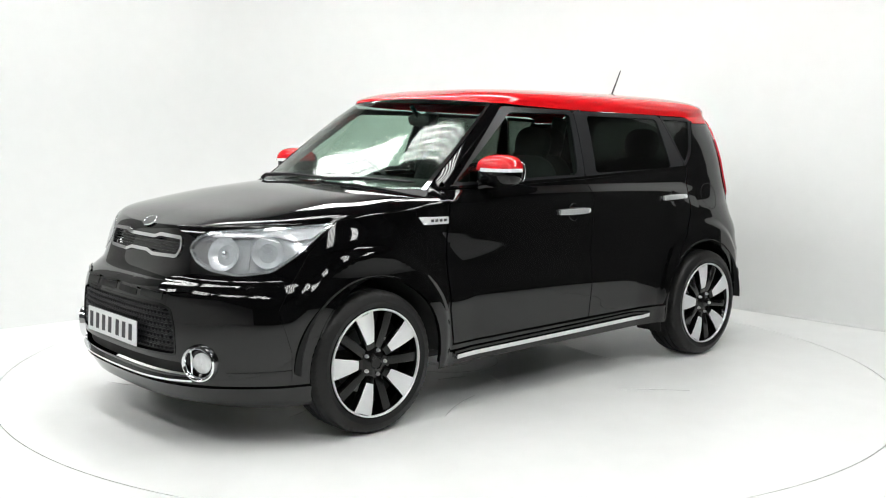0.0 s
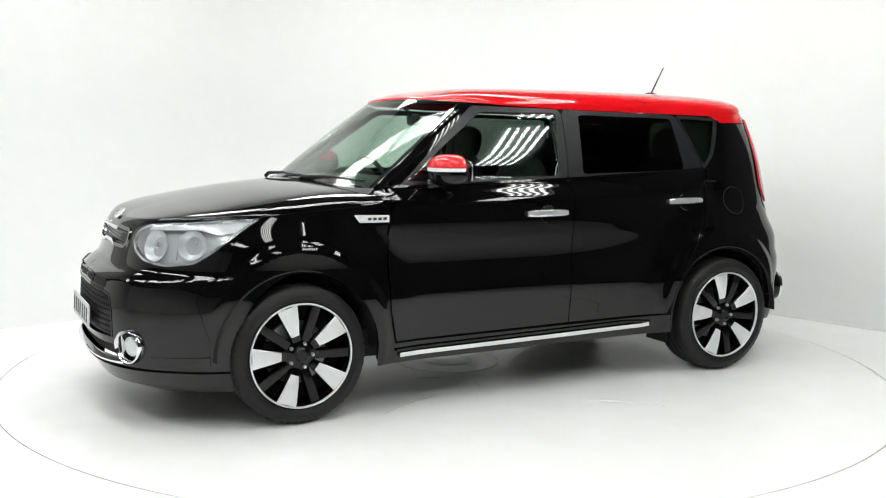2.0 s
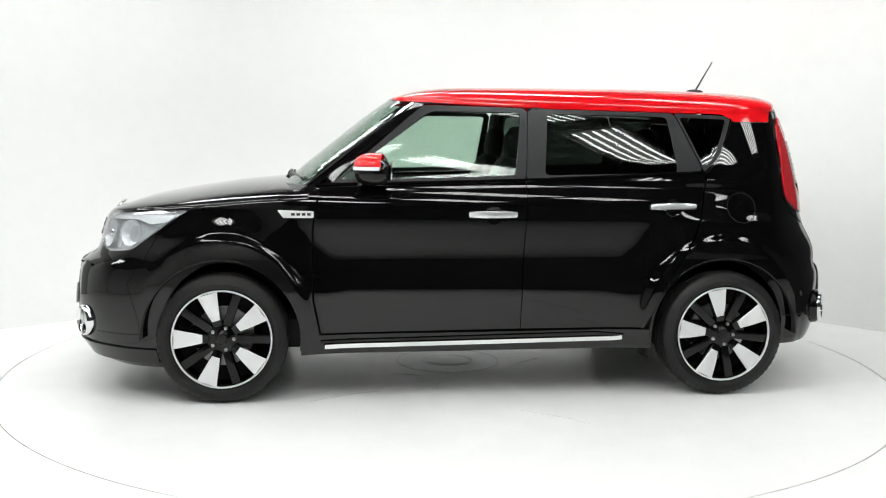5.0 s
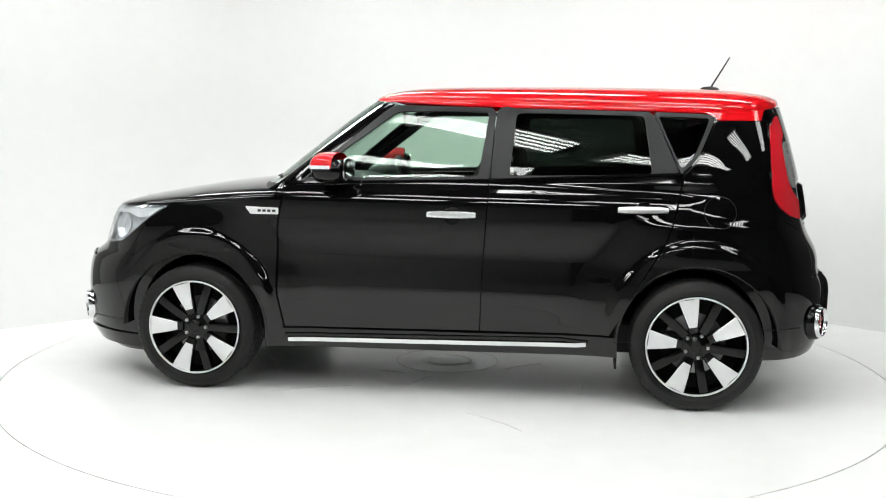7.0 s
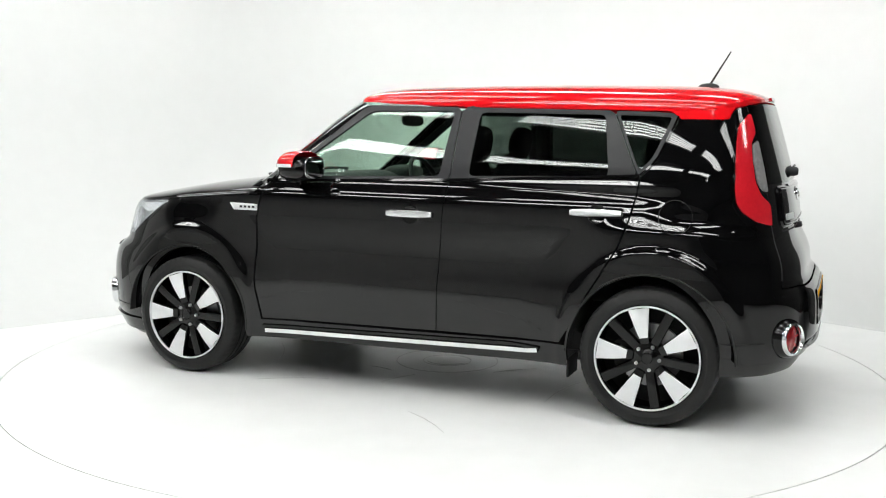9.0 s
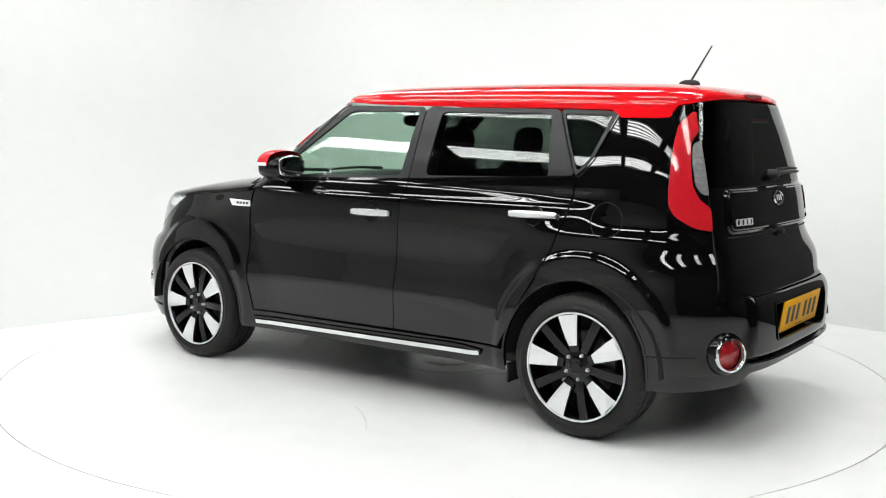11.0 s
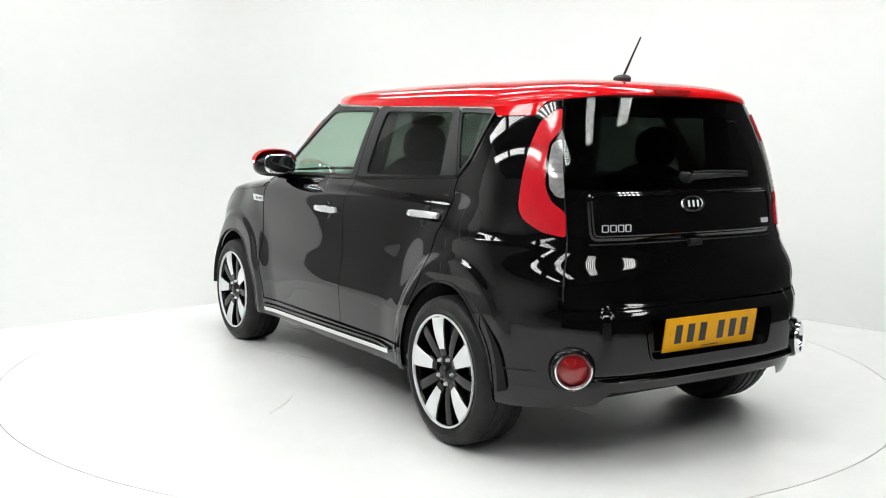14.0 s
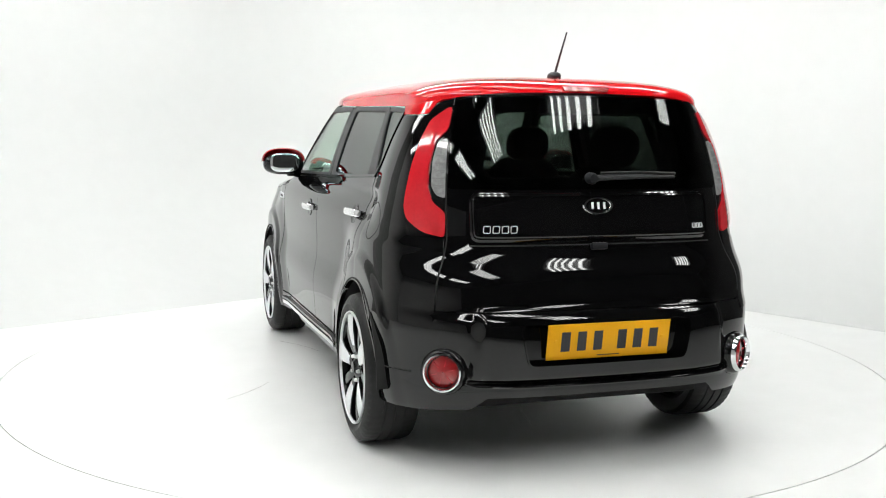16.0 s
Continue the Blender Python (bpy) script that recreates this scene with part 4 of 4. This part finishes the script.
def side_trim():
    for fl in (False, True):
        def put(name, bm, mat, parent, label=""):
            return part(name, flip(bm) if fl else bm, mat, parent, label)
        for s0, s1, z in ((0.059, -0.187, 0.946), (-0.889, -1.134, 0.984)):
            cup = put("handle_cup", moved(lathe([(0.001, 0.001), (0.030, 0.0012), (0.044, 0.003), (0.047, 0.0), (0.001, -0.001)], 28, "z", False), place((s0 + s1) / 2 - 0.005, z - 0.004)), PIANO, car)
            n = 12
            bm = bmesh.new()
            rows = []
            for k in range(n + 1):
                t = k / n
                s = s0 + (s1 - s0) * t
                h = 0.0175 * (1 - 0.25 * abs(2 * t - 1) ** 4)
                l = 0.020 + 0.012 * math.sin(math.pi * t) ** 0.6
                rows.append([bm.verts.new(skin(s, z + dz, q)) for dz, q in ((h, l - 0.010), (h * 0.8, l - 0.001), (0, l + 0.002), (-h * 0.8, l - 0.001), (-h, l - 0.010), (0, l - 0.014))])
            for a, b in zip(rows, rows[1:]):
                for k in range(6):
                    bm.faces.new((a[k], a[(k + 1) % 6], b[(k + 1) % 6], b[k]))
            bm.faces.new(rows[0])
            bm.faces.new(rows[-1][::-1])
            bmesh.ops.recalc_face_normals(bm, faces=bm.faces[:])
            h = put("door_handle", bm, HANDLE, car, "chrome door handle")
            for s in (s0 - 0.012, s1 + 0.012):
                put("handle_foot", moved(box(-0.010, 0.010, -0.012, 0.012, -0.002, 0.018, 0.003), place(s, z)), CHROME, h)
        # sill strip
        sill = put("sill_strip", strip(dense([(0.783, 0.282), (0.60, 0.285), (-0.70, 0.306), (-0.752, 0.312)], 12), 0.021, 0.014, 0.016), CHROME, car, "chrome sill strip")
        put("sill_ridge", strip(dense([(0.80, 0.305), (-0.60, 0.333), (-0.76, 0.322)], 12), 0.012, 0.012, 0.014), PIANO, sill)
        # wing badge
        b = put("wing_badge", patch(rounded([(1.013, 0.966), (0.835, 0.962), (0.835, 0.928), (0.985, 0.928)], 0.006, 3), lift=0.005, thick=0.006), SILVER, car, "silver wing badge with dark bars")
        put("badge_field", patch(rounded([(0.990, 0.960), (0.843, 0.957), (0.843, 0.934), (0.975, 0.934)], 0.004, 2), lift=0.0062, thick=0.001), PLATE_W, b)
        for k in range(4):
            s = 0.945 - 0.026 * k
            put("badge_bar", patch([(s, 0.952), (s - 0.018, 0.952), (s - 0.018, 0.940), (s, 0.940)], lift=0.0068, thick=0.001), INK, b)
        # fuel flap outline, belt crease, belt trim
        if not fl:
            ring = [(-1.415 + 0.094 * math.cos(q) * 1.0, 0.982 + 0.077 * math.sin(q)) for q in [2 * math.pi * k / 40 for k in range(41)]]
            put("fuel_flap", strip(ring, 0.0035, 0.0006, 0.002), DARK, car)
        put("belt_trim", strip(dense([(0.80, 1.088), (-0.24, 1.118), (-1.20, 1.164)], 14), 0.012, 0.006, 0.010), PIANO, car)
        put("corner_trim", strip(dense([(-1.205, 1.168), (-1.290, 1.246), (-1.415, 1.442)], 8), 0.010, 0.005, 0.008), PIANO, car)
        put("pillar_trim", strip(dense([(0.888, 1.045), (0.60, 1.285), (0.335, 1.505)], 8), 0.010, 0.006, 0.008), CHROME, car)
        put("arch_lip", strip([(WHEEL_X + 0.391 * math.cos(radians(q)), WHEEL_Z + 0.391 * math.sin(radians(q))) for q in range(-8, 189, 7)], 0.010, 0.002, 0.02), BLACK, car)
        put("arch_lip", strip([(-WHEEL_X + 0.391 * math.cos(radians(q)), WHEEL_Z + 0.391 * math.sin(radians(q))) for q in range(-8, 189, 7)], 0.010, 0.002, 0.02), BLACK, car)
        # mud flap
        put("mud_flap", box(-0.905, -0.893, 0.66, 0.83, 0.185, 0.28, 0.004), DARK, car)
        # wing mirror
        m = put("wing_mirror", moved(ball(0.092, 0.122, 0.066, 2.6), pose(0.540, 0.895, 1.160, 0, 0, -8)), PIANO, car, "wing mirror with red cap")
        capm = ball(0.100, 0.129, 0.082, 2.5, 32, 20)
        bmesh.ops.bisect_plane(capm, geom=capm.verts[:] + capm.edges[:] + capm.faces[:], plane_co=(0, 0, 0.004), plane_no=(0, 0, 1), clear_inner=True)
        bmesh.ops.bisect_plane(capm, geom=capm.verts[:] + capm.edges[:] + capm.faces[:], plane_co=(-0.045, 0, 0), plane_no=(1, 0, 0), clear_inner=True)
        put("cap", moved(capm, pose(0.540, 0.895, 1.172, 0, 0, -8)), RED, m, "glossy red mirror cap")
        ind = ball(0.102, 0.131, 0.084, 2.5, 32, 24)
        for co, no in (((0, 0, -0.001), (0, 0, 1)), ((0, 0, 0.016), (0, 0, -1)), ((-0.04, 0, 0), (1, 0, 0)), ((0, -0.03, 0), (0, 1, 0))):
            bmesh.ops.bisect_plane(ind, geom=ind.verts[:] + ind.edges[:] + ind.faces[:], plane_co=co, plane_no=no, clear_inner=True)
        put("indicator", moved(ind, pose(0.540, 0.895, 1.172, 0, 0, -8)), CLEARGREY, m, "clear indicator strip")
        put("mirror_glass", moved(ball(0.006, 0.086, 0.056, 3.2), pose(0.450, 0.900, 1.168, 0, 0, -6)), MIRROR, m)
        put("mirror_foot", merged(tube([(0.60, 0.80, 1.100), (0.57, 0.825, 1.106), (0.54, 0.86, 1.110)], [0.028, 0.024, 0.028], 12)), PIANO, m)


def rear_face():
    red = rounded([(-1.903, 1.452), (-1.880, 1.452), (-1.793, 1.400), (-1.765, 1.322), (-1.748, 1.230), (-1.738, 1.120), (-1.740, 1.055), (-1.770, 1.010), (-1.865, 0.962), (-1.974, 0.942),
                   (-1.966, 1.042), (-1.900, 1.080), (-1.862, 1.140), (-1.853, 1.235), (-1.858, 1.318), (-1.912, 1.368)], 0.02, 3)
    clear = rounded([(-1.920, 1.333), (-1.872, 1.313), (-1.866, 1.240), (-1.880, 1.142), (-1.913, 1.106), (-1.957, 1.096)], 0.015, 3)
    for fl in (False, True):
        def put(name, bm, mat, parent, label=""):
            return part(name, flip(bm) if fl else bm, mat, parent, label)
        t = put("tail_light", patch(TAIL_LAMP, lift=0.004, thick=0.016), PIANO, car, "tall wraparound red tail light")
        put("red_lens", patch(red, lift=0.013, thick=0.017, step=0.03), REDLENS, t, "glossy red lens")
        put("clear_lens", patch(clear, lift=0.012, thick=0.016, step=0.03), SMOKED, t, "clear reversing lens")
        for k in range(8):
            z = 1.115 + 0.029 * k
            put("lens_rib", strip(dense([(-1.882 - (0.025 if k < 1 else 0), z), (-1.952 + 0.155 * (z - 1.115), z)], 3), 0.004, 0.0145, 0.003), HOUSING, t)
        # round chrome-ringed reflectors
        axis = Vector((-0.86, -0.51 if fl else 0.51, 0.03)).normalized()
        xa = Vector((0, 0, 1)).cross(axis).normalized()
        m = Matrix((xa, axis.cross(xa), axis)).transposed().to_4x4()
        m.translation = Vector((-1.897, -0.660 if fl else 0.660, 0.434))
        f = part("rear_reflector", moved(lathe([(0.062, 0.002), (0.064, 0.022), (0.069, 0.029), (0.075, 0.027), (0.079, 0.014), (0.080, -0.02), (0.062, -0.02)], 48, "z"), m), CHROME, car, "round red reflector in chrome ring")
        part("pod", moved(lathe([(0.060, 0.010), (0.080, 0.012), (0.088, 0.004), (0.094, -0.02), (0.102, -0.10), (0.060, -0.10)], 48, "z"), m), PIANO, f, "gloss black reflector housing")
        part("lens", moved(lathe([(0.001, 0.012), (0.035, 0.009), (0.064, 0.0), (0.064, -0.02), (0.001, -0.02)], 40, "z", False), m), DARKRED, f, "deep red reflector lens")
        for q in range(6):
            a = radians(60 * q + 15)
            part("lens_facet", moved(box(0.018, 0.052, -0.0015, 0.0015, 0.004, 0.010), m @ Matrix.Rotation(a, 4, "Z")), REDLENS, f)
        put("spoiler_seam", strip(dense([(-1.897, 1.500), (-1.895, 1.512)], 3), 0.004, 0.002, 0.004), DARK, car)
        put("bumper_seam", strip(dense([(-1.64, 0.417), (-1.89, 0.420)], 6), 0.005, 0.0012, 0.003), DARK, car)
        put("gate_seam", strip(dense([(-1.896, 1.49), (-1.983, 0.94), (-1.988, 0.70)], 16), 0.007, 0.0015, 0.003), DARK, car)
    part("garnish", joined_skin(GARNISH, 0.014, 0.016), PIANO, car, "gloss black tailgate panel")
    part("garnish_edge", ring_patch(shrunk(GARNISH, -0.010), shrunk(GARNISH, 0.010), lift=0.019, depth=0.026, n=160, drop=0.018), BLACK, car, sharp=25)
    em = part("rear_emblem", moved(lathe([(0.001, 0.002), (0.027, 0.002), (0.029, 0.006), (0.034, 0.006), (0.036, 0.0), (0.001, 0.0)], 40, "z", False), place(REAR_S, 1.066, 0.016) @ Matrix.Diagonal((1.9, 1, 1, 1))), CHROME, car, "oval chrome emblem with dark field")
    part("emblem_field", moved(lathe([(0.001, 0.0035), (0.027, 0.0035), (0.027, 0.001), (0.001, 0.001)], 40, "z", False), place(REAR_S, 1.066, 0.016) @ Matrix.Diagonal((1.9, 1, 1, 1))), PIANO, em)
    for dx in (-0.026, 0.0, 0.026):
        part("emblem_bar", moved(box(dx - 0.0055, dx + 0.0055, -0.014, 0.014, 0.0, 0.0045, 0.001), place(REAR_S, 1.066, 0.0165)), SILVER, em)
    # model lettering and trim badge as bars
    for s0, s1, z0, z1, cnt in ((-2.145, -2.325, 0.962, 0.992, 4), (-3.505, -3.575, 0.968, 0.990, 3)):
        for k in range(cnt):
            a = s0 + (s1 - s0) * k / cnt
            c = a + (s1 - s0) / cnt * 0.78
            loop = rounded([(a, z1), (c, z1), (c, z0), (a, z0)], 0.006, 3)
            part("badge_loop", ring_patch(loop, shrunk(loop, 0.0032), lift=0.0195, depth=0.006, n=28), SILVER, car, "chrome badge loop")
    part("rear_camera", moved(box(-0.035, 0.035, -0.016, 0.012, -0.004, 0.022, 0.006), place(REAR_S, 0.908, 0.0)), SATIN, car)
    part("gate_crease", strip(dense([(-2.09, 0.915), (REAR_S * 2 + 2.09, 0.915)], 30), 0.006, 0.0015, 0.003), DARK, car)
    # rear wiper
    hub = skin(REAR_S, 1.185, 0.03)
    w = part("rear_wiper", tube([(hub.x, 0.02, 1.178), (hub.x - 0.006, -0.02, 1.182), (hub.x + 0.004, -0.20, 1.186), (hub.x + 0.010, -0.36, 1.183)], [0.014, 0.013, 0.010, 0.006], 8), SATIN, car)
    part("blade", tube([(hub.x + 0.010, -0.02, 1.199), (hub.x + 0.012, -0.20, 1.203), (hub.x + 0.022, -0.37, 1.197)], 0.006, 6), RUBBER, w)
    part("wiper_hub", moved(lathe([(0.001, 0.02), (0.018, 0.018), (0.024, 0.0), (0.024, -0.03), (0.001, -0.03)], 20, "x", False), Matrix.Diagonal((-1, 1, 1, 1)) @ Matrix.Translation((-hub.x, 0.02, 1.178))), SATIN, w)
    # plate well and plate
    part("plate_well", patch(PLATE_WELL, lift=-0.050), PIANO, car)
    part("well_edge", ring_patch(shrunk(PLATE_WELL, -0.004), shrunk(PLATE_WELL, 0.004), lift=0.0025, depth=0.055, n=100), BLACK, car)
    m = Matrix.Translation((-1.993, 0, 0.546)) @ pose(0, 0, 0, 0, -8.5, 0)
    p = part("number_plate", moved(box(-0.004, 0.004, -0.268, 0.268, -0.073, 0.073, 0.003), m), PLATE_Y, car, "yellow number plate with dark bars")
    for k in range(6):
        y = 0.190 - 0.070 * k - (0.035 if k > 2 else 0)
        part("plate_bar", moved(box(-0.0052, -0.0042, y - 0.019, y + 0.019, -0.038, 0.042), m), INK, p)
    part("plate_caption", moved(box(-0.0050, -0.0042, -0.05, 0.05, -0.062, -0.058), m), INK, p)
    for y in (0.232, -0.232):
        part("plate_screw", moved(lathe([(0.001, -0.003), (0.006, -0.003), (0.007, 0.0), (0.001, 0.0)], 12, "x", False), m @ Matrix.Translation((-0.004, y, 0.005))), PLATE_Y, p)
    # lower bar and valance
    half = strip(dense([(-2.11, 0.374), (-2.3, 0.368), (REAR_S, 0.366)], 12), 0.020, 0.012, 0.016)
    part("bumper_bar", merged(flip(half), half), PIANO, car, "gloss black bumper bar")
    half = strip(dense([(-2.13, 0.392), (-2.3, 0.386), (REAR_S, 0.384)], 12), 0.006, 0.020, 0.012)
    part("bar_strip", merged(flip(half), half), PIANO, car)
    # high brake light and aerial
    part("brake_light", patch(rounded([(-2.62, 1.545), (-3.08, 1.545), (-3.06, 1.528), (-2.64, 1.528)], 0.006, 3), lift=0.012, thick=0.016), DARKRED, car, "dark red high brake light")
    a = part("aerial", moved(ball(0.055, 0.022, 0.022, 2.2), Matrix.Translation((-1.40, 0, 1.606))), SATIN, car, "black roof aerial")
    part("rod", tube([(-1.405, -0.002, 1.618), (-1.455, -0.005, 1.704), (-1.505, -0.009, 1.789)], [0.006, 0.0045, 0.0035], 8), SATIN, a)


def seat(x, y, w=0.24, back_h=0.60):
    s = new("seat")
    s.parent = car
    s["label"] = "black cloth car seat"
    s["category"] = "seat"
    part("cushion", moved(ball(0.27, w, 0.09, 3.4), pose(x + 0.10, y, 0.62, 0, -6, 0)), CLOTH, s)
    part("backrest", moved(ball(0.085, w, back_h / 2 + 0.04, 3.0), pose(x - 0.20, y, 0.90, 0, -14, 0)), CLOTH, s)
    for dy in (-0.05, 0.05):
        part("post", tube([(x - 0.275, y + dy, 1.14), (x - 0.305, y + dy, 1.26)], 0.007, 6), CHROME, s)
    part("headrest", moved(ball(0.055, 0.125, 0.10, 2.6), pose(x - 0.305, y, 1.295, 0, -10, 0)), CLOTH, s)
    return s


def interior():
    for y in (0.36, -0.36):
        seat(0.05, y)
    for y in (0.40, -0.40):
        seat(-0.92, y, 0.26, 0.56)
    part("dashboard", moved(ball(0.22, 0.72, 0.16, 3.2), pose(0.66, 0, 0.96)), DASH, car)
    part("instrument_hood", moved(ball(0.10, 0.17, 0.05, 2.6), pose(0.52, -0.36, 1.10)), DASH, car)
    sw = part("steering_wheel", moved(tube([(0, 0.185 * math.cos(2 * math.pi * k / 32), 0.185 * math.sin(2 * math.pi * k / 32)) for k in range(32)], 0.015, 8, True), pose(0.36, -0.36, 1.03, 0, 24, 0)), DASH, car)
    part("spokes", moved(merged(box(-0.01, 0.01, -0.17, 0.17, -0.02, 0.02, 0.006), box(-0.01, 0.01, -0.025, 0.025, -0.17, 0.0, 0.006), ball(0.03, 0.06, 0.06)), pose(0.375, -0.36, 1.03, 0, 24, 0)), DASH, sw)
    part("inside_mirror", moved(ball(0.018, 0.115, 0.036, 2.8), pose(0.30, 0.0, 1.425, 0, 8, -8)), DASH, car)
    part("mirror_stalk", tube([(0.31, 0, 1.44), (0.36, 0, 1.50)], 0.012, 8), DASH, car)
    part("headlining", patch([(-0.92, 0.0), (0.92, 0.0), (0.92, 1.0), (-0.92, 1.0)], lambda u, v, l=0: Vector((-1.55 + 1.80 * v, u * 0.50, 1.530 + 0.03 * (1 - u * u))), step=0.2), DASH, car)
    part("boot_cover", box(-1.62, -1.22, -0.54, 0.54, 1.05, 1.07, 0.006), DASH, car)
    both("inner_pillar", tube([(-0.30, 0.70, 1.10), (-0.32, 0.60, 1.48)], 0.045, 8), DASH, car)
    both("rear_pillar", tube([(-1.46, 0.62, 1.08), (-1.48, 0.52, 1.46)], [0.07, 0.055], 10), DASH, car)


def deck_marks(base):
    """Seams and scuffs on the deck."""
    for r in (0.14, 0.30):
        part("seam_ring", lathe([(r, 0.0), (r, 0.0012), (r + 0.004, 0.0012), (r + 0.004, 0.0)], 64, "z"), SCUFF, base)
    rnd = random.Random(4)
    for k in range(14):
        a, r, l = rnd.uniform(0, 6.28), rnd.uniform(0.2, 2.2), rnd.uniform(0.08, 0.5)
        d = rnd.uniform(0, 6.28)
        p = [(r * math.cos(a) + l * t * math.cos(d + 0.2 * t), r * math.sin(a) + l * t * math.sin(d + 0.2 * t), 0.0004) for t in (0, 0.33, 0.66, 1)]
        part("scuff", tube(p, [0.0012, 0.002, 0.002, 0.001], 5), SCUFF, base)


studio()
lamps()
TURNTABLE = turntable()
car_body()
wheels()
head_lamps()
front_face()
side_trim()
rear_face()
interior()
deck_marks(TURNTABLE)
tagged(obj("floor_clip", moved(box(-0.012, 0.012, -0.02, 0.02, 0, 0.006, 0.002), pose(-1.07, -2.36, 0, 0, 0, 25)), SCUFF), "small grey clip lying on the white floor", "clip")


def motions():
    rows_car, rows_table = [], []
    for t in range(17):
        a = radians(TURN_START + TURN_RATE * t)
        turn = Matrix.Rotation(a, 4, "Z")
        rows_car.append((t, turn @ Matrix.Translation(CAR_OFFSET)))
        rows_table.append((t, turn))
    walk(car, rows_car)
    walk(TURNTABLE, rows_table)


motions()
